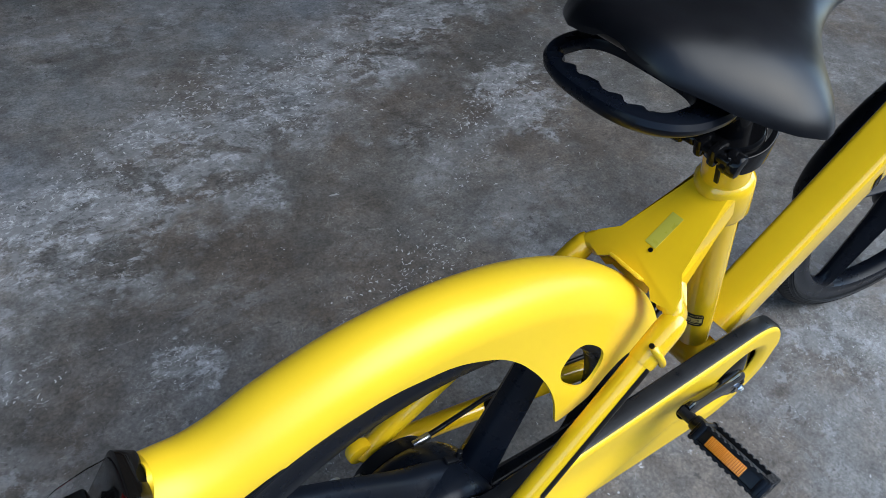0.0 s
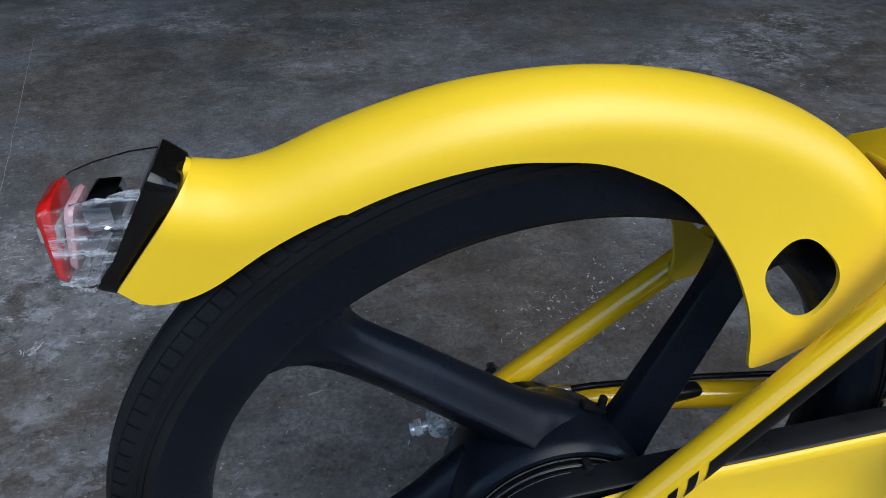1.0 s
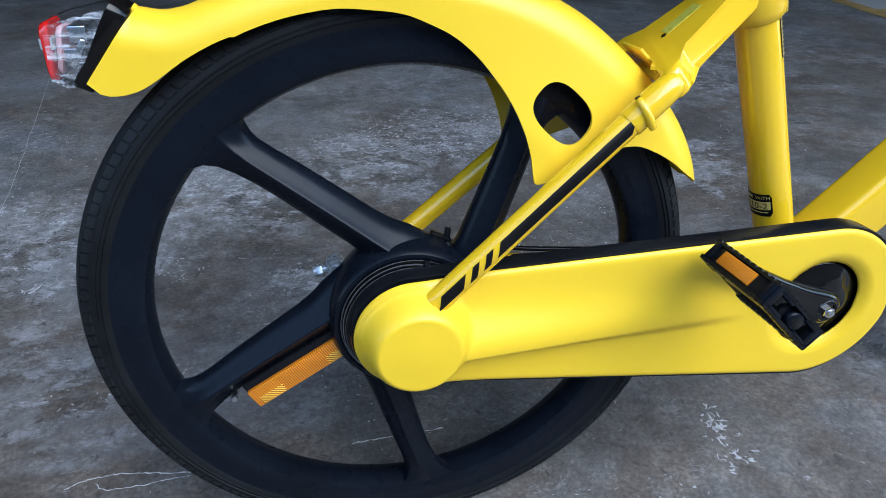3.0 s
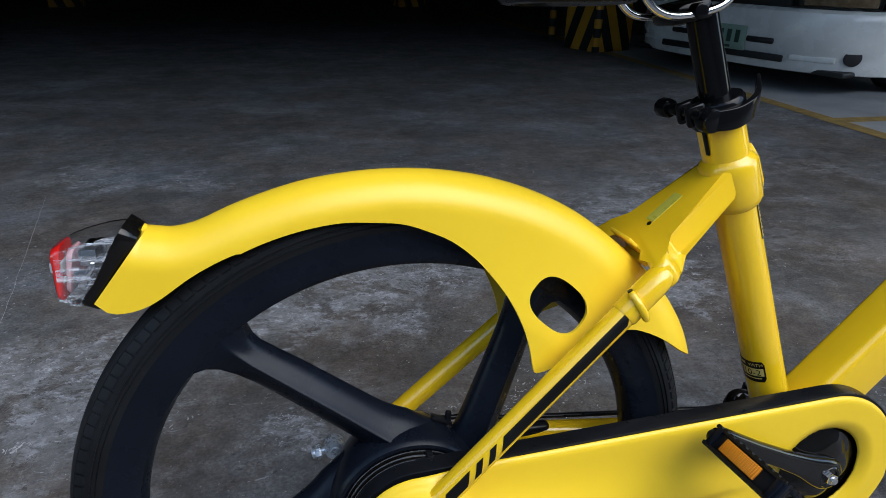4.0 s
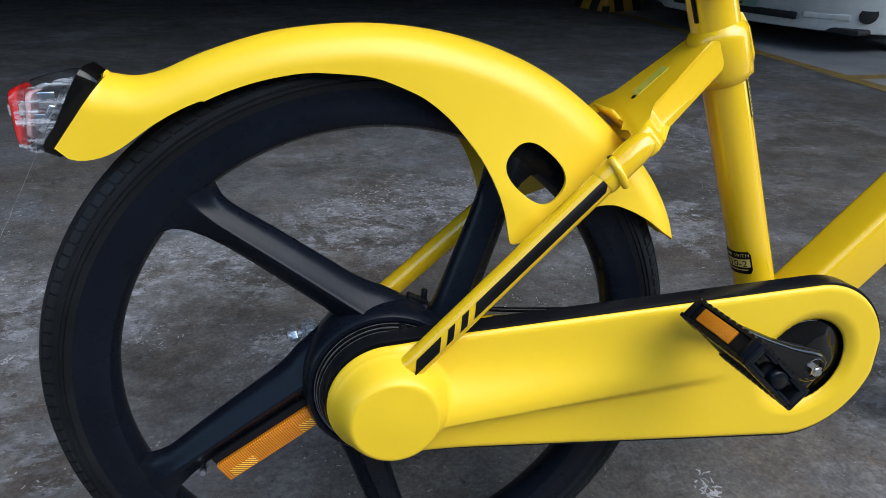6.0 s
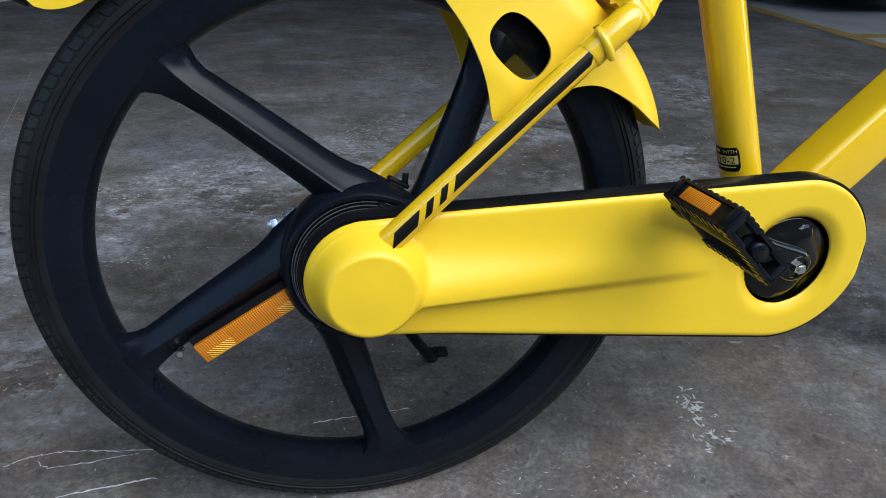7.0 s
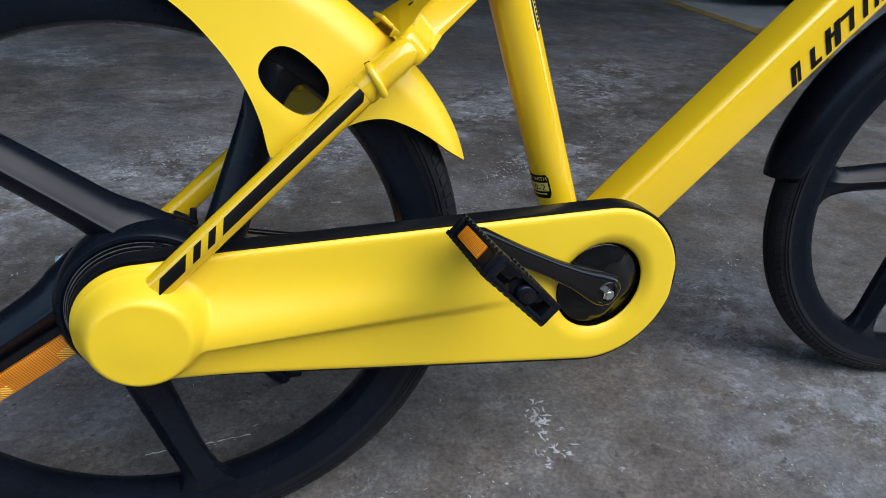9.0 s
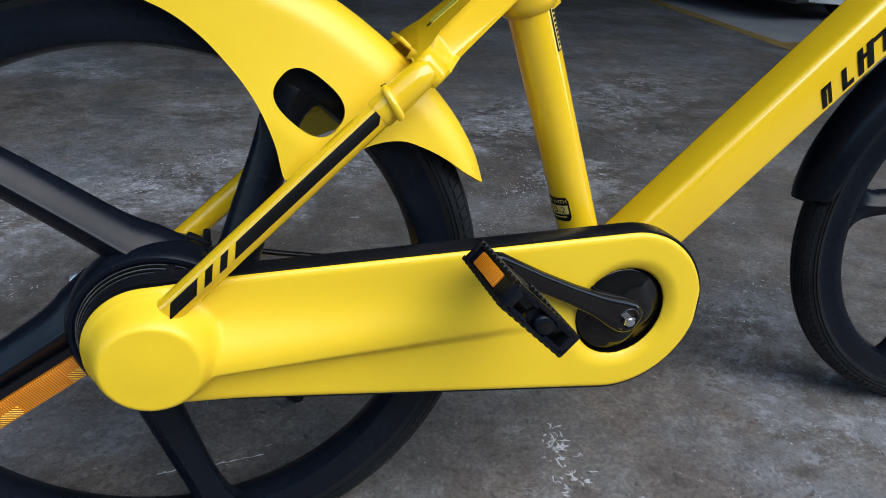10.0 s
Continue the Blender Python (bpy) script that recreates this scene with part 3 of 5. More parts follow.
for x in (-0.035, 0.035):
    part("prism_field", box(0.024, 0.0015, 0.0082, 0.0004, m=pose(x, -0.0030, -0.0042)), AMBER_SLANT, lens_plate)
part("prism_field", box(0.044, 0.0015, 0.0082, 0.0004, m=pose(0, -0.0028, 0.0044)), AMBER, lens_plate)
part("reflector_screw", rod((-0.158, -0.008, -0.0755), (-0.158, -0.020, -0.0755), 0.0029, 14, 0.0012), STEEL, rear, "small zinc screw")

front = add_wheel("front_wheel", 184, pose(0.9717, 0.0240, 0.2818, 0, 0, -10.2), "black five-spoke cast front wheel")

# rear mudguard: outer and inner edge radius by angle round the axle
GUARD_EDGE = [(21.2, 0.2845), (25.5, 0.2715), (29.9, 0.2615), (34.3, 0.2505), (37.8, 0.2400), (41.0, 0.2225), (43.5, 0.2000), (46.5, 0.1760), (49.0, 0.1635), (51.1, 0.1600), (57.3, 0.1772), (62.0, 0.1905), (66.8, 0.2035),
              (72.0, 0.2165), (76.5, 0.2280), (81.3, 0.2385), (85.8, 0.2455), (90.0, 0.2515), (95.6, 0.2560), (100.2, 0.2600), (104.3, 0.2620), (109.0, 0.2638), (113.0, 0.2650), (117.8, 0.2660), (122.5, 0.2668)]
GUARD_TOP = [(21.2, 0.2872), (26.0, 0.2890), (32.0, 0.2890), (40.0, 0.2872), (50.0, 0.2848), (60.0, 0.2856), (70.0, 0.2860), (82.0, 0.2866), (90.0, 0.2875), (98.0, 0.2890), (104.0, 0.2907), (110.0, 0.2920), (115.0, 0.2936), (118.8, 0.2950), (121.0, 0.2975), (123.2, 0.3030), (125.1, 0.3125)]
# the rounded lower corner at the lamp end: angle and radius of the edge by section
TAIL_ANGLE = [(110.8, 110.80), (118.2, 118.20), (124.1, 124.30), (128.4, 128.80), (130.9, 131.50), (132.4, 133.50), (133.4, 134.90), (134.1, 135.70), (134.6, 136.05), (134.9, 135.85)]
TAIL_EDGE = [(110.8, 0.2628), (118.2, 0.2680), (124.1, 0.2704), (128.4, 0.2714), (130.9, 0.2737), (132.4, 0.2780), (133.4, 0.2833), (134.1, 0.2885), (134.6, 0.2946), (134.9, 0.3013)]


def guard_bm():
    angles = [21.2 + (134.9 - 21.2) * k / 200 for k in range(201)]
    W, SH, N, MID = 0.0278, 0.026, 34, 0.001
    rings = []
    for a in angles:
        tail = max(0.0, (a - 116.4) / 18.5)
        # towards the lamp the sections swing from radial to the slanted end face
        at, ab, rb = a - 9.8 * tail * tail, smooth(TAIL_ANGLE, a) if a > 116.4 else a, smooth(TAIL_EDGE, a) if a > 116.4 else smooth(GUARD_EDGE, a)
        top, bot = Vector(polar(smooth(GUARD_TOP, at), at, 0)), Vector(polar(rb, ab, 0))
        flare = 1 + 0.6 * min(1.0, max(0.0, (92.0 - a) / 40.0))  # the cheeks spread towards the stays
        depth = max((top - bot).length, 0.0004)
        down = (bot - top) / depth
        w = W * (1 - 0.10 * tail)
        sh = min(SH, depth * 0.98) if depth > SH else SH
        amax = math.acos(max(-1.0, 1 - min(depth, sh) / sh))
        arc_len, straight = amax * (w + sh) / 2, max(0.0, depth - sh)
        half = []
        for i in range(N + 1):
            s = i / N * (arc_len + straight)
            if s <= arc_len:
                q = s / ((w + sh) / 2)
                half.append((w * math.sin(q), sh * (1 - math.cos(q))))
            else:
                half.append((w * math.sin(amax), sh * (1 - math.cos(amax)) + s - arc_len))
        half = [(y * (1 + (flare - 1) * min(1.0, max(0.0, d - 0.012) / 0.085)), d) for y, d in half]
        ring = [top + down * d + Vector((0, MID - y, 0)) for y, d in reversed(half)] + [top + down * d + Vector((0, MID + y, 0)) for y, d in half[1:]]
        rings.append(ring)
    bm = loft(rings, closed=False, caps=False)
    return bm


def solid(ob, thickness, offset=1.0):
    md = ob.modifiers.new("thickness", "SOLIDIFY")
    md.thickness, md.offset = thickness, offset
    return ob




def cut_through(bm, outline, y0, y1, thickness):
    """Thicken a sheet and cut a hole of that outline through both its cheeks."""
    raw = solid(new("raw", finish(bm, "raw", YELLOW_PLASTIC, 50)), thickness, -1.0)
    tool = new("tool", finish(loft([[(x, y, z) for x, z in outline] for y in (y0, y1)]), "tool", YELLOW_PLASTIC))
    md = raw.modifiers.new("cut", "BOOLEAN")
    md.operation, md.object, md.solver = "DIFFERENCE", tool, "EXACT"
    me = bpy.data.meshes.new_from_object(raw.evaluated_get(bpy.context.evaluated_depsgraph_get()))
    bpy.data.objects.remove(raw)
    bpy.data.objects.remove(tool)
    out = bmesh.new()
    out.from_mesh(me)
    bpy.data.meshes.remove(me)
    return out


hole = []
for k in range(48):
    a = 2 * math.pi * k / 48
    u, v = 0.0265 * math.copysign(abs(math.cos(a)) ** 0.77, math.cos(a)), 0.0187 * math.copysign(abs(math.sin(a)) ** 0.77, math.sin(a))
    c, d = math.cos(radians(-42)), math.sin(radians(-42))
    hole.append((0.1220 + u * c - v * d, 0.4570 + u * d + v * c))
guard = part("rear_mudguard", cut_through(guard_bm(), hole, -0.08, 0.08, 0.0028), YELLOW_PLASTIC, bike, "yellow satin plastic rear mudguard with a round hole", 50)
part("mudguard_tongue", join(box(0.030, 0.034, 0.003, 0.001, m=pose(0.203, 0.003, 0.490, 0, 42, 0)), box(0.004, 0.040, 0.012, 0.001, m=pose(0.2115, 0.003, 0.480, 0, 42, 0))), YELLOW_PLASTIC, guard)

# tail lamp on the slanted mudguard end
lamp_up = Vector((0.035, 0, 0.055)).normalized()
lamp_out = Vector((-0.055, 0, 0.035)).normalized()


def lamp_ring(t, ky=1.0, kz=1.0, push=0.0):
    """A ring between the slanted base (t = 0) and the upright rear face (t = 1)."""
    c = Vector((-0.2085, 0.001, 0.5125)).lerp(Vector((-0.2405, 0.001, 0.5075)), t) + lamp_out * push
    up = lamp_up.lerp(Vector((0.02, 0, 1.0)), t).normalized()
    hz, hy = 0.0320 + (0.0195 - 0.0320) * t, 0.0205 + (0.0150 - 0.0205) * t
    return [c + up * (b * kz) + Vector((0, a * ky, 0)) for a, b in rounded(2 * hy, 2 * hz, 0.42 * min(hy, hz))]


lamp = part("tail_lamp", loft([lamp_ring(0, 0.95, 0.97, -0.0110), lamp_ring(0, 0.98, 1.0, -0.0100), lamp_ring(0, 1.02, 1.035, -0.0010), lamp_ring(0, 1.02, 1.035, 0.0015), lamp_ring(0, 0.97, 0.97, 0.002)]), BLACK_GLOSS, bike, "glossy black tail lamp base")
lens = part("lamp_lens", loft([lamp_ring(0.03, 0.96, 0.96), lamp_ring(0.3, 1.01, 1.01), lamp_ring(0.6, 1.03, 1.03), lamp_ring(0.80, 1.02, 1.03), lamp_ring(0.87, 1.0, 1.0)], caps=False), CLEAR, lamp, "clear plastic lamp lens")
lens.visible_shadow = False
part("lamp_red_band", loft([lamp_ring(0.87, 0.94, 0.93), lamp_ring(0.89, 1.0, 0.98), lamp_ring(1.00, 0.99, 0.97), lamp_ring(1.04, 0.9, 0.88), lamp_ring(1.06, 0.6, 0.6)]), RED, lamp, "red plastic rear band of the lamp")
part("lamp_inner_red", loft([lamp_ring(0.70, 0.80, 0.66, -0.001), lamp_ring(0.72, 0.82, 0.70), lamp_ring(0.74, 0.80, 0.66, 0.001)]), RED_PALE, lamp, "pale red inner reflector")
part("lamp_tape", box(0.0085, 0.026, 0.0075, 0.001, m=pose(-0.2385, 0.000, 0.5135)), WHITE_SPLASH, lamp, "scrap of white tape")
part("lamp_insert", join(box(0.012, 0.030, 0.012, 0.002, m=pose(-0.2175, 0, 0.5195)), box(0.016, 0.022, 0.010, 0.002, m=pose(-0.2235, 0, 0.5055)), box(0.004, 0.036, 0.020, 0.001, m=pose(-0.2190, 0, 0.5075, 0, 30, 0))), CHROME, lamp, "silvered lamp insert")
film_rng = random.Random(11)
film_rings = []
for i in range(15):
    t = 0.04 + 0.90 * i / 14
    ring = lamp_ring(t, 1.045, 1.045)
    film_rings.append([Vector(p) + Vector((film_rng.gauss(0, 0.0007), film_rng.gauss(0, 0.0007), film_rng.gauss(0, 0.0007))) for p in ring[10:21]])
film = part("plastic_film", loft(film_rings, closed=False, caps=False), FILM, lamp, "crinkled clear protective film", 20)
film.visible_shadow = False

# frame tubes
ST0, ST1 = Vector((0.3857, 0, 0.281)), Vector((0.2685, 0, 0.606))
sdir = (ST1 - ST0).normalized()


def on_seat(z):
    return ST0 + sdir * ((z - ST0.z) / sdir.z)


seat_tube = part("seat_tube", tube([on_seat(z) for z in (0.30, 0.34, 0.50, 0.54)], 0.0185, 40), YELLOW, bike)
part("seat_collar", tube([on_seat(z) for z in (0.519, 0.522, 0.527, 0.553, 0.559, 0.562, 0.564, 0.598)], [0.0195, 0.0225, 0.0245, 0.0245, 0.0240, 0.0215, 0.0195, 0.0195], 40), YELLOW, bike)
part("collar_lug", moved(join(prism([(-0.004, -0.030), (0.006, -0.026), (0.008, -0.010), (0.008, 0.012), (0.003, 0.026), (-0.004, 0.030)], -0.007, 0.007, 0.002), rod((0.005, -0.0075, 0.010), (0.005, 0.0075, 0.010), 0.0015, 8)),
                              Matrix.Translation(on_seat(0.545) + Vector((0.0185, 0, 0.004))) @ pose(0, 0, 0, 0, -20, 0)), YELLOW, bike)
part("seat_slot", box(0.002, 0.004, 0.026, 0.0005, m=Matrix.Translation(on_seat(0.584) + Vector((-0.0185, -0.006, -0.006))) @ pose(0, 0, 0, 0, -20, 0)), DECAL, bike, "dark clamping slot")

# arm from the collar that forks round the mudguard into the stay sockets
ARM_HALF = [(-0.004, 0.0205), (0.080, 0.0285), (0.084, 0.0315), (0.0925, 0.0470), (0.0965, 0.0530), (0.1010, 0.0556), (0.1070, 0.0560), (0.1110, 0.0540), (0.1120, 0.0460), (0.1110, 0.0430), (0.1085, 0.0390), (0.1050, 0.0320), (0.1030, 0.0220), (0.1015, 0.0100)]
arm_outline = ARM_HALF + [(u, -v) for u, v in reversed(ARM_HALF)]
# local u runs back along the slope, v to the left, z up from its top face
arm_m = pose(0.2775, 0, 0.5585, 0, 180 - 40.0, 0) @ pose(0, 0, 0, 180, 0, 0)
arm_bm = loft([[(u, v, -0.025) for u, v in arm_outline], [(u, v, 0.0) for u, v in arm_outline]])
bmesh.ops.bevel(arm_bm, geom=[e for e in arm_bm.edges if abs(e.verts[0].co.z - e.verts[1].co.z) < 1e-6], offset=0.0055, segments=4, profile=0.5, affect="EDGES")
seat_arm = part("seat_arm", moved(arm_bm, arm_m), YELLOW, bike)
part("arm_sticker", moved(box(0.033, 0.0115, 0.0004, m=pose(0.0590, -0.003, 0.0002)), arm_m), TAPE, seat_arm, "yellow-green rectangular sticker")
part("arm_hole", moved(rod((0.0785, 0.0005, -0.001), (0.0785, 0.0005, 0.0006), 0.0021, 12), arm_m), DECAL, seat_arm)
FOOT = {-1: Vector((0.0163, -0.0735, 0.3215)), 1: Vector((-0.0085, 0.0700, 0.2973))}
STAY_TOP = {sgn: Vector((0.1965, sgn * 0.0530, 0.4770)) for sgn in (-1, 1)}
for sgn in (-1, 1):
    a, b = STAY_TOP[sgn], FOOT[sgn]
    part("stay_socket", tube([a.lerp(b, t) for t in (-0.045, -0.030, -0.010, 0.02, 0.15, 0.16)], [0.0080, 0.0100, 0.0110, 0.0114, 0.0114, 0.0106], 32), YELLOW, bike)
    stay = part("seat_stay", tube([a.lerp(b, 0.10), b, a.lerp(b, 1.05) + Vector((0, -sgn * 0.009, 0))], 0.0101, 28), YELLOW, bike)
    k = a.lerp(b, 0.105)
    boss = [k + Vector((-0.0062, sgn * 0.0040, 0.0118)), k + Vector((-0.0035, sgn * 0.0102, 0.0062)), k + Vector((0.0008, sgn * 0.0128, -0.0015)), k + Vector((0.0050, sgn * 0.0118, -0.0092))]
    part("stay_boss", tube(curve_points(boss, 5), [0.0026] + [0.0032] * 13 + [0.0031, 0.0024], 20), YELLOW, bike)
    part("boss_hole", rod(k + Vector((-0.0060, sgn * 0.0030, 0.0118)), k + Vector((-0.0068, sgn * 0.0026, 0.0134)), 0.0022, 12), DECAL, bike)
    if sgn < 0:
        right_stay = stay


def tube_patch(p0, p1, r, ang0, ang1, slant=0.0, n=8, m=10, lift=0.0004):
    """A thin decal on a round tube: between p0 and p1, from ang0 to ang1 degrees (0: towards -y, 90: away from the axis' left hand), with slanted ends."""
    d = (p1 - p0).normalized()
    u = Vector((0, -1, 0))
    u = (u - d * u.dot(d)).normalized()
    v = d.cross(u)
    rings = []
    for i in range(m + 1):
        row = []
        for j in range(n + 1):
            a = radians(ang0 + (ang1 - ang0) * j / n)
            p = p0.lerp(p1, i / m) + d * (slant * (j / n - 0.5))
            row.append(p + (u * math.cos(a) + v * math.sin(a)) * (r + lift))
        rings.append(row)
    return loft(rings, closed=False, caps=False)


a, b = STAY_TOP[-1], FOOT[-1]


def stay_at(x):
    return b.lerp(a, (x - b.x) / (a.x - b.x))


for x0, x1 in ((0.0170, 0.0365), (0.0420, 0.0475), (0.0530, 0.0585), (0.0640, 0.1680)):
    part("stripe", tube_patch(stay_at(x0), stay_at(x1), 0.0101, -34, 14, -0.010), DECAL, right_stay, "black decal stripe")
part("bottom_bracket_shell", rod((BB[0], -0.036, BB[1]), (BB[0], 0.036, BB[1]), 0.024, 32, 0.002), YELLOW, bike)
for sgn, wide in ((-1, 0.060), (1, 0.074)):
    part("chain_stay", tube(curve_points([(0.005, sgn * wide, 0.276), (0.10, sgn * (wide - 0.012), 0.274), (0.25, sgn * 0.040, 0.270), (0.380, sgn * 0.022, 0.267)], 6), 0.0095 if sgn < 0 else 0.0115, 20), YELLOW, bike)
    part("dropout", prism([(-0.018, 0.268), (-0.010, 0.262), (0.020, 0.266), (0.030, 0.276), (0.016, 0.300), (0.000, 0.302), (-0.016, 0.290)], sgn * (wide + 0.001) - 0.003, sgn * (wide + 0.001) + 0.003, 0.001), YELLOW, bike)
part("far_dropout_eye", join(rod((-0.0215, 0.064, 0.2985), (-0.0215, 0.076, 0.2985), 0.0135, 24, 0.003), beam((-0.0215, 0.070, 0.2985), (0.004, 0.074, 0.279), 0.008, 0.022, 0.003)), YELLOW, bike)
stay_bolt = part("stay_bolt", rod((0.1085, 0.0560, 0.4040), (0.1085, 0.0510, 0.4070), 0.0052, 16, 0.001), STEEL, bike, "zinc bolt on the far stay")
part("bolt_socket", rod((0.1085, 0.0513, 0.4068), (0.1085, 0.0505, 0.4073), 0.0026, 6), BLACK_PLASTIC, stay_bolt)

# down tube, a tall rounded box section
D0, D1 = Vector((0.4180, 0, 0.2949)), Vector((0.8575, 0.006, 0.7194))
down = part("down_tube", beam(D0, D1, 0.046, 0.0520, 0.0075), YELLOW, bike)
part("head_tube", tube([(0.905, 0.008, 0.60), (0.845, 0.006, 0.78)], 0.024, 28), YELLOW, bike)
for sgn in (-1, 1):
    part("fork_blade", tube(curve_points([(0.905, 0.01 + sgn * 0.045, 0.60), (0.925, 0.018 + sgn * 0.050, 0.48), (0.972, 0.024 + sgn * 0.052, 0.284)], 6), 0.012, 16), BLACK_SATIN, bike)

# chain case
def case_outline(r0, r1, n=26):
    """Tangent hull of a circle round the axle and one round the crank."""
    dx, dz = BB[0] - CAP[0], BB[1] - CAP[1]
    dist, base = math.hypot(dx, dz), math.atan2(dz, dx)
    g = math.acos((r0 - r1) / dist)
    pts = [(BB[0] + r1 * math.cos(base + g - 2 * g * k / n), BB[1] + r1 * math.sin(base + g - 2 * g * k / n)) for k in range(n + 1)]
    span = 2 * math.pi - 2 * g
    return pts + [(CAP[0] + r0 * math.cos(base - g - span * k / n), CAP[1] + r0 * math.sin(base - g - span * k / n)) for k in range(n + 1)]


def eased(t):
    t = min(1.0, max(0.0, t))
    return t * t * (3 - 2 * t)


def swell(x, z):
    """How far the cover stands proud: the axle cap, its dish and the tapering hump."""
    d = math.hypot(x - CAP[0], z - CAP[1])
    cap = 0.0325 * eased((0.0540 - d) / 0.0215) - 0.0012 * eased((d - 0.002) / 0.030) if d < 0.0540 else 0.0
    dish = 0.010 * math.exp(-(max(0.0, d - 0.02) / 0.034) ** 2)
    u = x / 0.315
    hump = 0.0
    if -0.05 < u < 1:
        v = z - (0.2520 + 0.005 * u)
        wide = 0.030 * (1 - 0.35 * u)
        rise = eased((v + 0.001) / 0.013)
        fall = math.exp(-(max(0.0, v - 0.016) / wide) ** 2)
        hump = 0.0215 * rise * fall * (1 - max(0.0, u)) ** 0.85 * eased((u + 0.05) / 0.12)
    low, high = sorted((cap, max(hump, dish)))
    # the hump runs into the cap with a soft fillet
    return high + 0.0022 * math.exp(-((high - low) / 0.0035) ** 2) * eased(low / 0.008)


def chain_case_front():
    out = case_outline(0.0505, 0.0802, 60)
    cx, cz, hr = BB[0], BB[1], 0.0445
    bm = bmesh.new()

    def span(x):
        """Lower and upper edge at x."""
        zs = []
        for (x0, z0), (x1, z1) in zip(out, out[1:] + out[:1]):
            if (x0 - x) * (x1 - x) <= 0 and x0 != x1:
                zs.append(z0 + (z1 - z0) * (x - x0) / (x1 - x0))
        return (min(zs), max(zs)) if zs else None

    lo_x, hi_x = min(p[0] for p in out), max(p[0] for p in out)
    cols = []
    n = 110
    count = 260
    for i in range(count + 1):
        x = (lo_x + hi_x) / 2 - (hi_x - lo_x) / 2 * math.cos(math.pi * i / count) * 0.99999
        lo, hi = span(x)
        col = []
        for j in range(n + 1):
            z = (lo + hi) / 2 - (hi - lo) / 2 * math.cos(math.pi * j / n)
            edge = min(z - lo, hi - z, x - lo_x, hi_x - x)
            e = min(1.0, max(0.0, edge) / 0.0065)
            d = math.hypot(x - cx, z - cz)
            lip = 0.0
            if d < hr + 0.014:
                q = max(0.0, min(1.0, (hr + 0.014 - d) / 0.014))
                lip = 0.006 * q * q
            y = -0.0570 - 0.0040 * math.sqrt(1 - (1 - e) ** 2) - swell(x, z) + lip
            col.append(bm.verts.new((x, y, z)))
        cols.append(col)
    for a, b in zip(cols, cols[1:]):
        for j in range(n):
            bm.faces.new((a[j], a[j + 1], b[j + 1], b[j]))
    bmesh.ops.remove_doubles(bm, verts=bm.verts, dist=2e-5)
    dead = [f for f in bm.faces if math.hypot(f.calc_center_median().x - cx, f.calc_center_median().z - cz) < hr]
    bmesh.ops.delete(bm, geom=dead, context="FACES")
    for v in bm.verts:
        d = math.hypot(v.co.x - cx, v.co.z - cz)
        if v.is_boundary and d < hr + 0.006:
            v.co.x, v.co.z = cx + (v.co.x - cx) * hr / d, cz + (v.co.z - cz) * hr / d
    return bm


def shell_ring(y, r0, r1):
    return [(x, y, z) for x, z in case_outline(r0, r1, 60)]


case = part("chain_case", loft([shell_ring(*q) for q in ((-0.0385, 0.0500, 0.0802), (-0.0405, 0.0526, 0.0830), (-0.0560, 0.0526, 0.0830), (-0.0576, 0.0518, 0.0822), (-0.0572, 0.047, 0.077))], caps=False), BLACK_PLASTIC, bike, "black plastic chain case shell")
case_front = solid(part("chain_case_cover", chain_case_front(), YELLOW_PLASTIC, case, "yellow satin chain case cover with a round cap", 60), 0.0022, -1.0)
part("case_back", loft([shell_ring(y, 0.0485, 0.0797) for y in (-0.0450, -0.0462)]), BLACK_PLASTIC, case)

# chain wheel guard and right crank
def guard_disc():
    """A shallow dome with five scallops in its outer slope."""
    rings = []
    for k in range(90):
        a = 2 * math.pi * k / 90
        ridge = 0.0320 + 0.0040 * math.cos(5 * a + 0.6)
        row = []
        for r in (0.001, 0.010, 0.018, 0.024, 0.027, 0.030, 0.033, 0.036, 0.0385, 0.0405, 0.0425, 0.0436):
            t = min(1.0, max(0.0, (ridge - r) / 0.012 + 0.5))
            y = -0.0515 - 0.0022 * t * t * (3 - 2 * t) - 0.0075 * (1 - (r / 0.0440) ** 2) + (0.002 if r > 0.0428 else 0.0)
            row.append((BB[0] + r * math.cos(a), y, BB[1] + r * math.sin(a)))
        rings.append(row)
    bm = loft(rings + rings[:1], closed=False, caps=False)
    bmesh.ops.remove_doubles(bm, verts=bm.verts, dist=1e-5)
    return bm


crank = part("chainwheel_guard", guard_disc(), BLACK_GLOSS, bike, "glossy black chainwheel guard disc", 60)
PED = Vector((0.253, 0, 0.3395))
cdir = (PED - Vector((BB[0], 0, BB[1]))).normalized()


def crank_arm(sgn):
    c, e = Vector((BB[0], sgn * 0.061, BB[1])), Vector((BB[0], sgn * 0.077, BB[1])) + cdir * (0.152 if sgn < 0 else -0.152)
    d = (e - c).normalized()
    s = Vector((0, 1, 0)).cross(d).normalized()
    rings = []
    for t, w, h in ((-0.122, 0.006, 0.004), (-0.112, 0.010, 0.0065), (-0.085, 0.0142, 0.0078), (-0.04, 0.0168, 0.0083), (0.0, 0.0172, 0.0083), (0.08, 0.0158, 0.0078), (0.16, 0.0132, 0.0070), (0.25, 0.0112, 0.0064), (0.45, 0.0094, 0.0060), (0.7, 0.0090, 0.0058), (0.9, 0.0100, 0.0058), (1.0, 0.0105, 0.0058), (1.06, 0.0080, 0.0050)):
        p = c + (e - c) * t
        rings.append([p + s * a + Vector((0, b, 0)) for a, b in rounded(2 * w, 2 * h, min(w, h) * 0.95, 6)])
    return loft(rings)


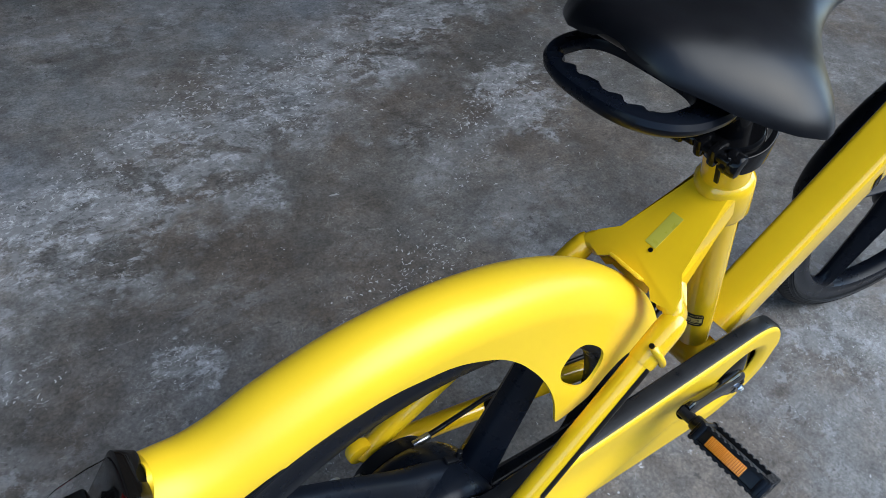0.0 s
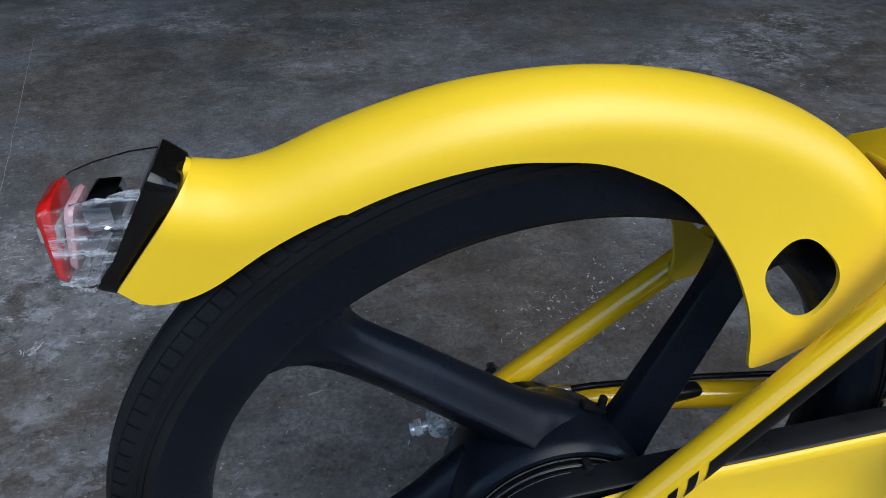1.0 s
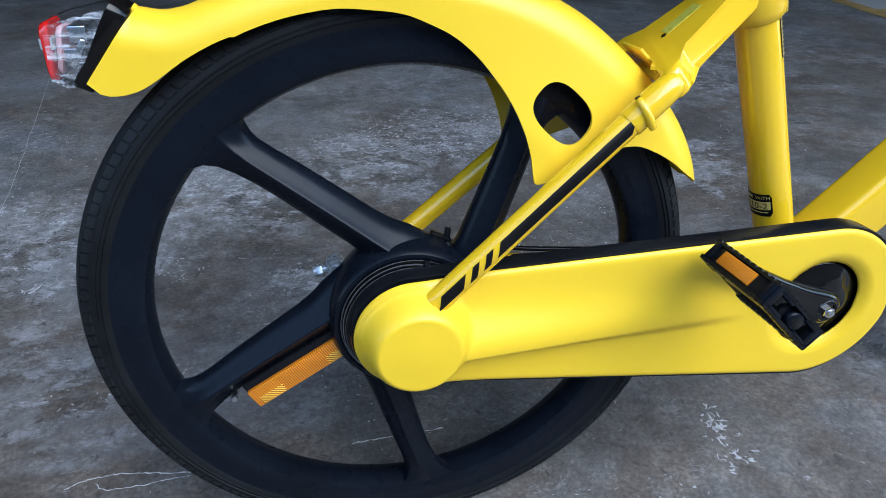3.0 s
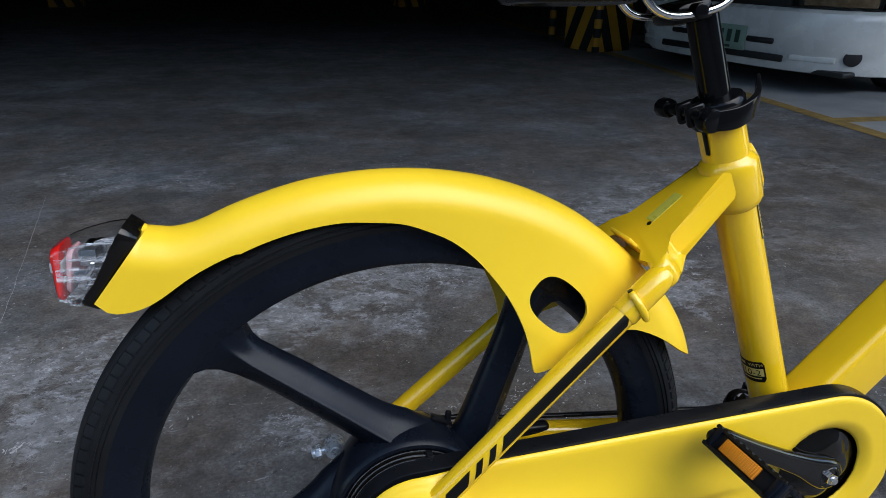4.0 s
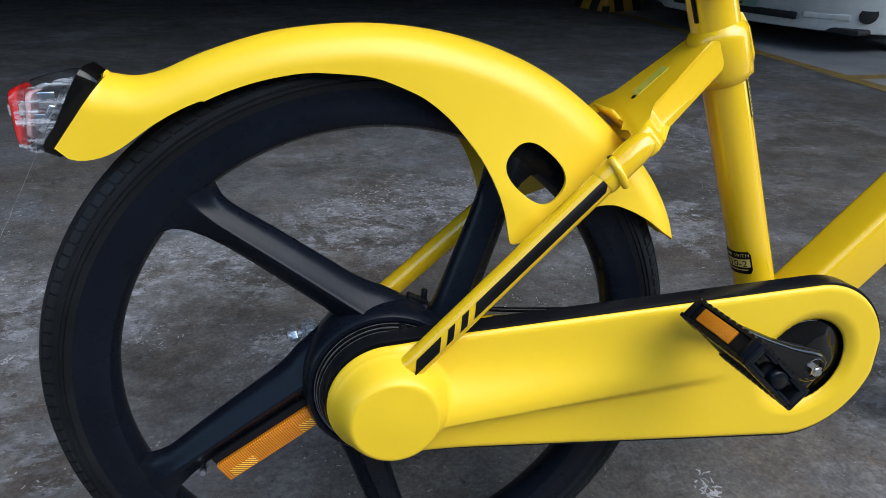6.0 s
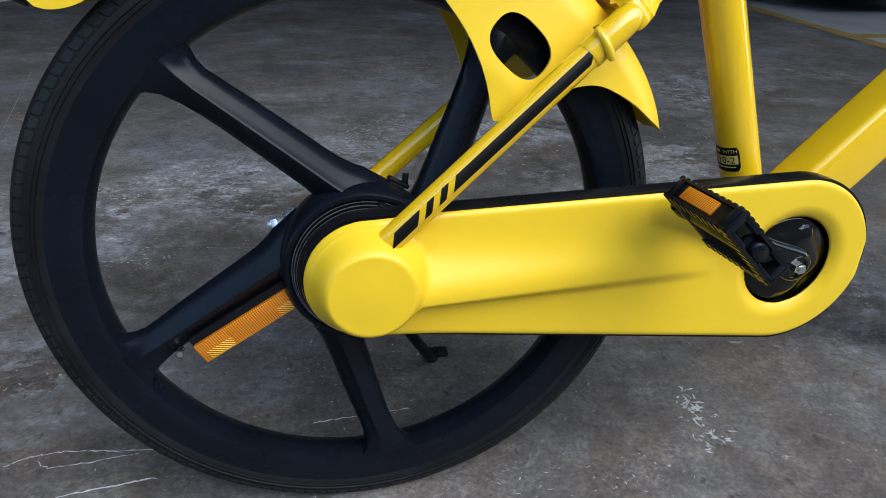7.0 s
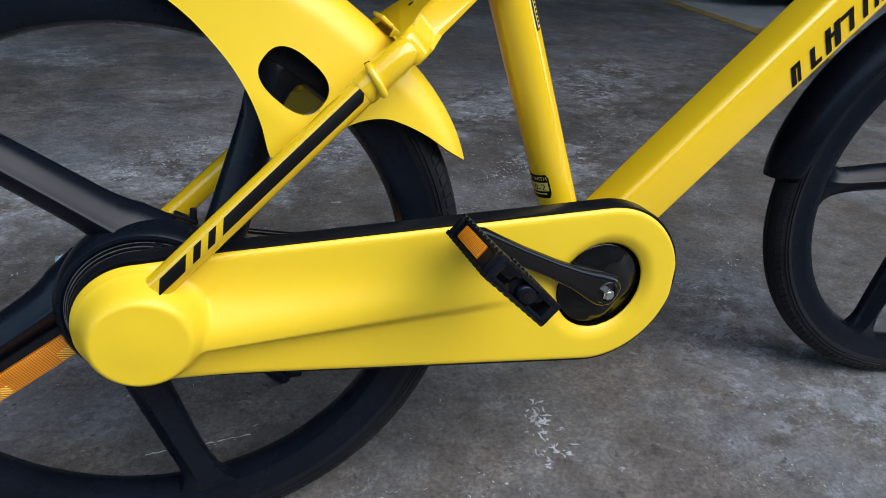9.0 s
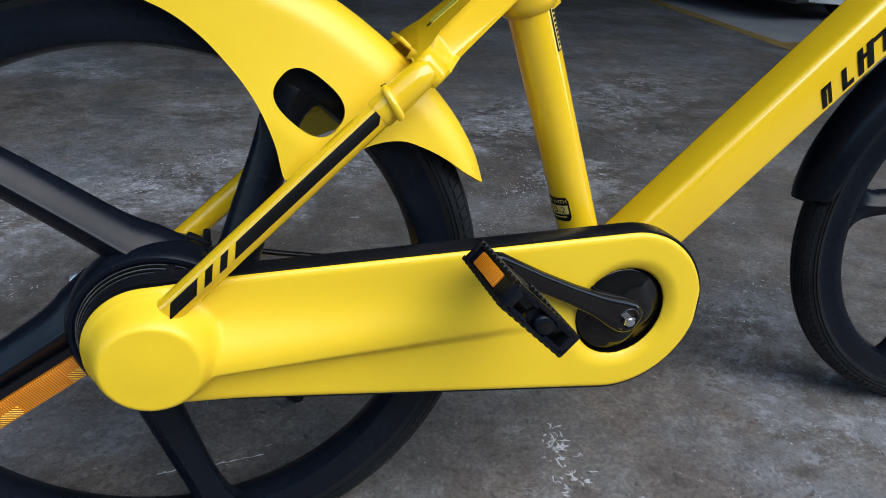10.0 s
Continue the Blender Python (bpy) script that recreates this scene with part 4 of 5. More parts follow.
arm = part("crank_arm", crank_arm(-1), BLACK_GLOSS, bike, "glossy black crank arm")
part("bolt_recess", revolve([(0.0115, -0.0690), (0.0105, -0.0702), (0.0085, -0.0698), (0.0078, -0.0685)], 32, (BB[0], 0, BB[1])), BLACK_GLOSS, arm)
bolt = part("crank_bolt", rod((BB[0], -0.067, BB[1]), (BB[0], -0.0740, BB[1]), 0.0060, 6, 0.0010), CHROME, arm, "chrome crank bolt")
part("bolt_stud", rod((BB[0], -0.0735, BB[1]), (BB[0], -0.0765, BB[1]), 0.0036, 16, 0.0008), STEEL, bolt)
part("crank_arm", crank_arm(1), BLACK_GLOSS, bike, "glossy black crank arm")


def comb(n, pitch, low, high):
    """The outline of a row of worn teeth: (along, height) pairs."""
    out = []
    for k in range(n):
        y = pitch * k
        out += [(y, low), (y + 0.16 * pitch, high), (y + 0.60 * pitch, high), (y + 0.76 * pitch, low)]
    return out


def pedal(at, sgn, tilt):
    """Moulded pedal: toothed side bars with amber reflectors, an outer bar with two windows and a round boss. Local y runs outward along the spindle."""
    p = part("pedal", rod((0, 0.002, 0), (0, 0.080, 0), 0.0100, 24, 0.003), BLACK_PLASTIC, bike, "black plastic pedal with amber reflectors")
    p.matrix_basis = pose(*at, 0, 0, -2 * sgn) @ pose(0, 0, 0, 0, tilt, 0) @ (pose(0, 0, 0) if sgn > 0 else pose(0, 0, 0, 0, 0, 180)) @ Matrix.Diagonal((1.0, 1.0, 0.82, 1.0))
    part("inner_bar", box(0.062, 0.007, 0.0220, 0.004, 3, m=pose(0, 0.0150, 0)), BLACK_PLASTIC, p)
    for e in (-1, 1):
        part("side_bar", box(0.0065, 0.0740, 0.0210, 0.0015, m=pose(e * 0.0295, 0.0490, 0)), BLACK_PLASTIC, p)
        for f in (-1, 1):
            row = [(0.0125 + y, z) for y, z in comb(11, 0.0067, 0.0108, 0.0126)]
            rail = row + [(y, 0.0085) for y, _ in reversed(row)]
            part("side_teeth", loft([[(e * x, y, f * z) for y, z in rail] for x in (0.0250, 0.0345)]), BLACK_PLASTIC, p)
        for y in (0.0175, 0.0805):
            part("side_rib", box(0.0030, 0.0060, 0.0200, 0.001, m=pose(e * 0.0335, y, 0)), BLACK_SATIN, p)
        refl = part("pedal_reflector", box(0.0370, 0.0028, 0.0140, 0.001), AMBER, p, "amber pedal reflector")
        refl.matrix_basis = pose(e * 0.0333, 0.0460, 0, 0, 0, 90)
        # the outer bar: a frame round a deep window on either side of the boss
        for z in (-1, 1):
            part("window_sill", box(0.0210, 0.0080, 0.0050, 0.0012, m=pose(e * 0.0205, 0.0820, z * 0.0085)), BLACK_SATIN, p)
        part("window_back", box(0.0200, 0.0020, 0.0150, 0.0004, m=pose(e * 0.0205, 0.0785, 0, -14, 0, 0)), BLACK_GLOSS, p)
        part("window_post", box(0.0040, 0.0085, 0.0210, 0.0012, m=pose(e * 0.0320, 0.0820, 0)), BLACK_SATIN, p)
    for f in (-1, 1):
        row = [(-0.0335 + x, z) for x, z in comb(10, 0.0068, 0.0108, 0.0126)]
        rail = row + [(x, 0.0085) for x, _ in reversed(row)]
        part("end_teeth", loft([[(x, y, f * z) for x, z in rail] for y in (0.0775, 0.0860)]), BLACK_PLASTIC, p)
    boss = [(-0.005 + 0.0092 * math.cos(2 * math.pi * k / 32), 0.0092 * math.sin(2 * math.pi * k / 32)) for k in range(32)]
    cap = part("end_boss", prism(boss, 0.0760, 0.0858, 0.0034, 4), BLACK_SATIN, p)
    part("boss_face", prism([(-0.005 + (x + 0.005) * 0.55, z * 0.55) for x, z in boss], 0.0852, 0.0863, 0.0006), BLACK_GLOSS, cap)
    part("spindle", rod((0, -0.012, 0), (0, 0.006, 0), 0.0072, 16), BLACK_PLASTIC, p)
    return p


pedal((PED.x, -0.087, PED.z), -1, 44)
lp = Vector((BB[0], 0, BB[1])) - cdir * 0.152
pedal((lp.x, 0.092, lp.z), 1, 10)

# saddle post and clamp
part("seat_post", tube([on_seat(0.590) + Vector((-0.001, 0, 0)), on_seat(0.676) + Vector((0.001, 0, 0))], 0.0126, 28), BLACK_POST, bike, "glossy black seat post")
clamp_c = on_seat(0.6035)
clamp = part("seat_clamp", join(tube([on_seat(z) for z in (0.5915, 0.5935, 0.6105, 0.6125)], [0.0210, 0.0226, 0.0226, 0.0210], 36), box(0.017, 0.008, 0.018, 0.003, m=Matrix.Translation(clamp_c + Vector((-0.0240, 0.0075, -0.003))) @ pose(0, 0, 0, 0, -20, 0)),
                                box(0.017, 0.008, 0.018, 0.003, m=Matrix.Translation(clamp_c + Vector((-0.0240, -0.0060, -0.004))) @ pose(0, 0, 0, 0, -20, 0))), BLACK_POST, bike, "black quick-release seat clamp")
part("clamp_bolt", rod(clamp_c + Vector((-0.0265, -0.020, -0.004)), clamp_c + Vector((-0.0265, 0.020, -0.002)), 0.0045, 16, 0.001), BLACK_POST, clamp)
lever_pts = curve_points([clamp_c + Vector(v) for v in ((-0.027, -0.015, -0.006), (-0.016, -0.0225, -0.0065), (0.000, -0.0252, -0.004), (0.015, -0.0220, 0.0025), (0.027, -0.0125, 0.0105), (0.0355, 0.0010, 0.0205))], 5)
lever_rings = []
for i, (p, d, u, q) in enumerate(frames_along(lever_pts)):
    t = i / (len(lever_pts) - 1)
    out = Vector((d.y, -d.x, 0)).normalized()
    lever_rings.append([p + out * a + Vector((0, 0, b)) for a, b in rounded(0.0085 - 0.0055 * t, 0.0135 + 0.0045 * math.sin(math.pi * min(1.0, 1.1 * t)), 0.0014, 4)])
part("clamp_cam", rod(clamp_c + Vector((-0.0215, -0.0120, -0.006)), clamp_c + Vector((-0.0195, -0.0265, -0.007)), 0.0100, 24, 0.003), BLACK_POST, clamp)
part("clamp_lever", loft(lever_rings), BLACK_POST, clamp, "black clamp lever")
nut = part("clamp_nut", rod(clamp_c + Vector((-0.0290, 0.022, -0.002)), clamp_c + Vector((-0.0300, 0.036, -0.002)), 0.0084, 10, 0.0022), BLACK_POST, clamp)
part("nut_neck", rod(clamp_c + Vector((-0.0275, 0.012, -0.002)), clamp_c + Vector((-0.0290, 0.024, -0.002)), 0.0052, 12, 0.001), BLACK_POST, nut)

# x, half width, crown height, fall of the edge
SAD = [(0.098, 0.012, 0.718, 0.004), (0.0995, 0.024, 0.722, 0.011), (0.1035, 0.038, 0.727, 0.019), (0.11, 0.047, 0.73, 0.024), (0.118, 0.056, 0.732, 0.029), (0.127, 0.066, 0.733, 0.034), (0.14, 0.079, 0.7335, 0.0385), (0.1525, 0.089, 0.7335, 0.0415), (0.167, 0.097, 0.733, 0.043), (0.18, 0.094, 0.732, 0.043),
       (0.1935, 0.084, 0.731, 0.04), (0.206, 0.07, 0.7305, 0.0355), (0.2185, 0.056, 0.731, 0.03), (0.229, 0.046, 0.732, 0.026), (0.238, 0.039, 0.733, 0.023), (0.25, 0.033, 0.735, 0.02), (0.265, 0.029, 0.737, 0.019), (0.295, 0.026, 0.739, 0.018), (0.335, 0.0225, 0.738, 0.013), (0.356, 0.016, 0.735, 0.008), (0.364, 0.007, 0.731, 0.003)]
sad_rings = []
for x, w, z, drop in SAD:
    ring = []
    for k in range(33):
        a = math.pi * k / 32
        c, s = math.cos(a), math.sin(a)
        y = w * (abs(c) ** 0.9) * (1 if c > 0 else -1)
        ring.append((x, y, z - drop * (1 - s ** 1.4)))
    ring += [(x, y * 0.92, z - drop + 0.004) for (_, y, _) in reversed(ring[1:-1])][::6]
    sad_rings.append(ring)
saddle = part("saddle", loft(sad_rings), SADDLE, bike, "black padded vinyl saddle", 60)


def handle_bm():
    """A flat oval ring with finger grooves along its outer bar, sloping down behind the saddle."""
    outer, inner, n = [], [], 120
    for k in range(n):
        a = 2 * math.pi * k / n
        c, s = math.cos(a), math.sin(a)
        ox, oy = 0.128 + 0.047 * math.copysign(abs(c) ** 0.85, c), -0.002 + 0.058 * math.copysign(abs(s) ** 0.75, s)
        groove = 0.0022 * math.cos(6 * math.pi * oy / 0.060) if c < 0 and abs(oy) < 0.050 else 0.0
        ix, iy = 0.1170 + 0.0220 * math.copysign(abs(c) ** 0.6, c) + groove, 0.0415 * math.copysign(abs(s) ** 0.6, s)
        outer.append((ox, oy))
        inner.append((ix, iy))

    def ring(pts, k, dz):
        return [(x + (0.128 - x) * k, y * (1 - k), 0.690 + dz) for x, y in pts]
    rings = [ring(outer, 0.01, -0.003), ring(outer, 0.0, 0.000), ring(outer, 0.03, 0.003), ring(outer, 0.09, 0.004), ring(inner, -0.03, 0.0035), ring(inner, 0.0, 0.001), ring(inner, 0.0, -0.003), ring(outer, 0.16, -0.007), ring(outer, 0.06, -0.006), ring(outer, 0.01, -0.003)]
    bm = loft(rings, caps=False)
    bmesh.ops.remove_doubles(bm, verts=bm.verts, dist=1e-5)
    return bm


part("saddle_handle", handle_bm(), BLACK_SATIN, saddle, "black lifting handle with finger grooves behind the saddle")
for sgn in (-1, 1):
    part("saddle_rail", tube(curve_points([(0.178, sgn * 0.018, 0.702), (0.185, sgn * 0.020, 0.685), (0.2000, sgn * 0.022, 0.6758), (0.222, sgn * 0.022, 0.6762), (0.246, sgn * 0.022, 0.6830), (0.258, sgn * 0.020, 0.6965), (0.268, sgn * 0.016, 0.7160), (0.276, sgn * 0.012, 0.729)], 5), 0.0031, 10), CHROME, saddle, "chromed saddle rail")
part("rail_clamp", join(box(0.034, 0.036, 0.016, 0.005, m=pose(0.226, 0, 0.6780, 0, -12, 0)), rod((0.226, -0.027, 0.6785), (0.226, 0.027, 0.6785), 0.006, 12, 0.001)), BLACK_POST, saddle, "black rail clamp")

# front mudguard
FG = pose(0.9717, 0.0240, 0.2818, 0, 0, -10.2)
fg_rings = []
for k in range(71):
    a = radians(30 + 143.8 * k / 70)
    end = min(1.0, (70 - k) / 7.0)
    w = 0.034 * (0.62 + 0.38 * math.sqrt(max(0.0, 1 - (1 - end) ** 2)))
    ro, dep = 0.290, 0.030
    ring = []
    for i in range(17):
        q = radians(-90 + 180 * i / 16)
        r = ro - dep * (1 - math.cos(q))
        ring.append((r * math.cos(a), w * math.sin(q), r * math.sin(a)))
    fg_rings.append(ring)
fguard = solid(part("front_mudguard", loft(fg_rings, closed=False, caps=False), BLACK_SATIN, bike, "black satin front mudguard", 60), 0.0025, -1.0)
fguard.matrix_basis = FG

# kickstand
kick = part("kickstand", tube(curve_points([(0.004, 0.092, 0.262), (0.030, 0.110, 0.18), (0.098, 0.176, 0.046), (0.112, 0.196, 0.030)], 5), 0.007, 12), BLACK_SATIN, bike, "black steel kickstand")
part("kickstand_foot", box(0.030, 0.018, 0.014, 0.004, m=pose(0.116, 0.200, 0.029)), RUBBER, kick)


# ---- decals and small fittings ----


def text_bm(body, size):
    """Built-in lettering as a flat mesh, left end at the origin."""
    cu = bpy.data.curves.new("lettering", "FONT")
    cu.body, cu.size, cu.resolution_u = body, size, 2
    tmp = new("lettering", cu)
    me = bpy.data.meshes.new_from_object(tmp.evaluated_get(bpy.context.evaluated_depsgraph_get()))
    bpy.data.objects.remove(tmp)
    bm = bmesh.new()
    bm.from_mesh(me)
    bpy.data.meshes.remove(me)
    return bm


def wrap_on_tube(bm, base, d, r, ang_right, lift):
    """Bend a flat mesh round a tube: its right edge lies at ang_right degrees from -y towards -x."""
    u = Vector((0, -1, 0))
    u = (u - d * u.dot(d)).normalized()
    v = u.cross(d)
    if v.x > 0:
        v = -v
    for p in bm.verts:
        a = radians(ang_right) - p.co.x / r
        p.co = base + d * p.co.y + (u * math.cos(a) + v * math.sin(a)) * (r + lift)
    return bm


def flat_sheet(x0, x1, y0, y1, nx=16, ny=2, cut=0.0):
    bm = bmesh.new()
    grid = []
    for j in range(ny + 1):
        row = []
        for i in range(nx + 1):
            x, y = x0 + (x1 - x0) * i / nx, y0 + (y1 - y0) * j / ny
            if cut and i == nx and j in (0, ny):
                x -= cut
            row.append(bm.verts.new((x, y, 0)))
        grid.append(row)
    for a, b in zip(grid, grid[1:]):
        for i in range(nx):
            bm.faces.new((a[i], a[i + 1], b[i + 1], b[i]))
    return bm


SR = 0.0185
lab = on_seat(0.3455)
label = part("tube_label", wrap_on_tube(flat_sheet(-0.040, 0.0, 0.0, 0.0245, 20, 6, 0.002), lab, sdir, SR, 30, 0.0003), DECAL, seat_tube, "black and gold printed label")
part("label_band", wrap_on_tube(flat_sheet(-0.0385, -0.0015, 0.0075, 0.0165, 20, 2), lab, sdir, SR, 30, 0.0006), DECAL_GOLD, label, "gold label band")
part("label_number", wrap_on_tube(moved(text_bm("4210-2", 0.0095), pose(-0.0305, 0.0086, 0)), lab, sdir, SR, 30, 0.0009), DECAL, label)
part("label_word", wrap_on_tube(moved(text_bm("WITH", 0.0052), pose(-0.0150, 0.0188, 0)), lab, sdir, SR, 30, 0.0006), DECAL_GOLD, label)
part("label_bar", wrap_on_tube(flat_sheet(-0.034, -0.018, 0.0190, 0.0222, 8, 1), lab, sdir, SR, 30, 0.0006), DECAL_GOLD, label)
part("label_bar", wrap_on_tube(flat_sheet(-0.036, -0.004, 0.0040, 0.0052, 14, 1), lab, sdir, SR, 30, 0.0006), DECAL_GOLD, label)
up = on_seat(0.487)
serial = part("side_label", wrap_on_tube(flat_sheet(-0.007, 0.0, 0.0, 0.040, 6, 2), up, sdir, SR, -54, 0.0003), DECAL, seat_tube, "narrow dark outlined label")
part("side_label_field", wrap_on_tube(flat_sheet(-0.0058, -0.0012, 0.0015, 0.0385, 6, 2), up, sdir, SR, -54, 0.0006), DECAL_GOLD, serial)
for k in range(9):
    part("side_label_bar", wrap_on_tube(flat_sheet(-0.0050, -0.0020, 0.004 + 0.0038 * k, 0.0062 + 0.0038 * k, 4, 1), up, sdir, SR, -54, 0.0009), DECAL, serial)

# dark slanted shapes of the maker's mark on the flank of the down tube
ddir = (D1 - D0).normalized()
dside = Vector((0, 1, 0))
dside = (dside - ddir * dside.dot(ddir)).normalized()
dup = dside.cross(ddir) if dside.cross(ddir).z > 0 else ddir.cross(dside)


def mark(x0, lo, hi, wide, slant=0.35):
    base = D0 + ddir * x0 - dup * 0.0140 - dside * 0.02345
    pts = [(0, lo), (wide, lo), (wide + (hi - lo) * slant, hi), ((hi - lo) * slant, hi)]
    return loft([[base + ddir * a + dup * b - dside * off for a, b in pts] for off in (0.0, 0.0005)])


for x0, lo, hi, bars in ((0.234, -0.024, -0.006, ((0, 0.0045), (0.0075, 0.0030))), (0.258, -0.024, -0.006, ((0, 0.0045),)), (0.277, -0.024, -0.002, ((0, 0.0052), (0.011, 0.0060))), (0.303, -0.022, -0.004, ((0.004, 0.0045),)),
                         (0.324, -0.022, -0.006, ((0, 0.0045),)), (0.338, -0.022, -0.004, ((0, 0.0040), (0.009, 0.0040))), (0.362, -0.022, -0.004, ((0, 0.0040), (0.009, 0.0040))), (0.386, -0.022, -0.004, ((0, 0.004), (0.008, 0.004), (0.016, 0.004)))):
    for off, wide in bars:
        part("mark", mark(x0 + off - 0.006, lo + 0.020, hi + 0.021, wide * 1.15), DECAL, down, "dark slanted shape of the painted mark")
for x0, lo, wide in ((0.240, -0.009, 0.010), (0.258, -0.024, 0.013), (0.281, -0.012, 0.011), (0.302, -0.006, 0.016), (0.343, -0.009, 0.009)):
    part("mark", mark(x0 - 0.006, lo + 0.020, lo + 0.0240, wide), DECAL, down, "dark slanted shape of the painted mark")

# brake cable, clamp and guide on the far side
part("brake_cable", tube(curve_points([(-0.002, 0.042, 0.308), (0.022, 0.041, 0.314), (0.055, 0.044, 0.312), (0.095, 0.052, 0.300), (0.140, 0.058, 0.290), (0.210, 0.052, 0.286), (0.340, 0.034, 0.284)], 6), 0.0026, 10), BLACK_PLASTIC, bike, "black brake cable")
part("cable_ferrule", rod((0.020, 0.041, 0.3135), (0.038, 0.041, 0.3155), 0.0038, 12, 0.0006), STEEL, bike, "silver cable ferrule")
for k in range(8):
    part("spring_coil", revolve([(0.0036, -0.0009), (0.0050, 0.0), (0.0036, 0.0009)], 14, closed=True), BLACK_PLASTIC, bike).matrix_basis = pose(-0.011 - 0.0032 * k, 0.042, 0.3070 - 0.0006 * k, 0, 8, 90)
part("brake_rod", rod((-0.0230, 0.0470, 0.3040), (-0.0570, 0.0460, 0.2950), 0.0017, 10), STEEL, bike, "threaded steel brake rod")
anchor = part("cable_anchor", join(rod((-0.0580, 0.0400, 0.2953), (-0.0580, 0.0560, 0.2953), 0.0092, 24, 0.0012), box(0.008, 0.008, 0.022, 0.002, m=pose(-0.0535, 0.052, 0.2845, 0, -20, 0))), ZINC, bike, "zinc cable anchor")
part("anchor_screw", rod((-0.0580, 0.0375, 0.2953), (-0.0580, 0.0405, 0.2953), 0.0050, 18, 0.0010), ZINC, anchor)
adjuster = part("adjuster_nut", rod((-0.0700, 0.0485, 0.2920), (-0.0755, 0.0490, 0.2906), 0.0066, 6, 0.0006), ZINC, bike, "zinc adjuster nut")
part("adjuster_rod", rod((-0.0640, 0.0480, 0.2935), (-0.0710, 0.0486, 0.2917), 0.0038, 12), ZINC, adjuster)
part("adjuster_end", rod((-0.0750, 0.0490, 0.2908), (-0.0790, 0.0493, 0.2898), 0.0052, 16, 0.0008), ZINC, adjuster)
part("cable_guide", join(box(0.042, 0.014, 0.013, 0.005, 3, m=pose(0.138, 0.052, 0.280, 0, 2, 0)), box(0.026, 0.015, 0.0045, 0.002, m=pose(0.138, 0.0515, 0.281, 0, 2, 0))), BLACK_PLASTIC, bike, "black plastic cable guide")
part("axle_nut", join(rod((0, 0.090, AXLE[1]), (0, 0.104, AXLE[1]), 0.0085, 6), rod((0, 0.060, AXLE[1]), (0, 0.112, AXLE[1]), 0.0048, 12)), STEEL, bike)

# ---- scuffs, splashes and chalk on the floor ----


def specks(clusters, seed, z):
    """Many small pale marks in clusters: crumbs and thin curled crescents. Centre, radii, turn, count, size."""
    r = random.Random(seed)
    bm = bmesh.new()
    for cx, cy, rx, ry, turn, n, size in clusters:
        c, s = math.cos(radians(turn)), math.sin(radians(turn))
        for _ in range(n if size < 0.0070 and n < 120 else int(n * 1.6)):
            u, v = r.gauss(0, 0.45) * rx, r.gauss(0, 0.45) * ry
            x, y = cx + u * c - v * s, cy + u * s + v * c
            lift = z + 0.0002 * r.random()
            a0 = radians(turn) + r.gauss(0, 0.8)
            if r.random() < 0.55:
                long, bend, wide = size * (0.5 + 1.3 * r.random()), r.gauss(0, 1.6), size * (0.05 + 0.10 * r.random())
                rows, px, py = [], x, y
                for i in range(7):
                    a = a0 + bend * i / 6 + r.gauss(0, 0.25)
                    w = wide * (0.25 + math.sin(math.pi * (i + 0.5) / 7)) * (0.5 + r.random())
                    rows.append((bm.verts.new((px - w * math.sin(a), py + w * math.cos(a), lift)), bm.verts.new((px + w * math.sin(a), py - w * math.cos(a), lift))))
                    px, py = px + long / 6 * math.cos(a), py + long / 6 * math.sin(a)
                for p, q in zip(rows, rows[1:]):
                    bm.faces.new((p[0], p[1], q[1], q[0]))
                continue
            k, el = size * 0.50 * (0.15 + 1.2 * r.random() ** 3), 0.35 + 0.5 * r.random()
            pts = []
            m = r.choice((6, 7, 8, 9))
            for i in range(m):
                a = 2 * math.pi * i / m
                q = k * (0.45 + 0.8 * r.random())
                p, t = q * math.cos(a), q * el * math.sin(a)
                pts.append(bm.verts.new((x + p * math.cos(a0) - t * math.sin(a0), y + p * math.sin(a0) + t * math.cos(a0), lift)))
            bm.faces.new(pts)
    return bm


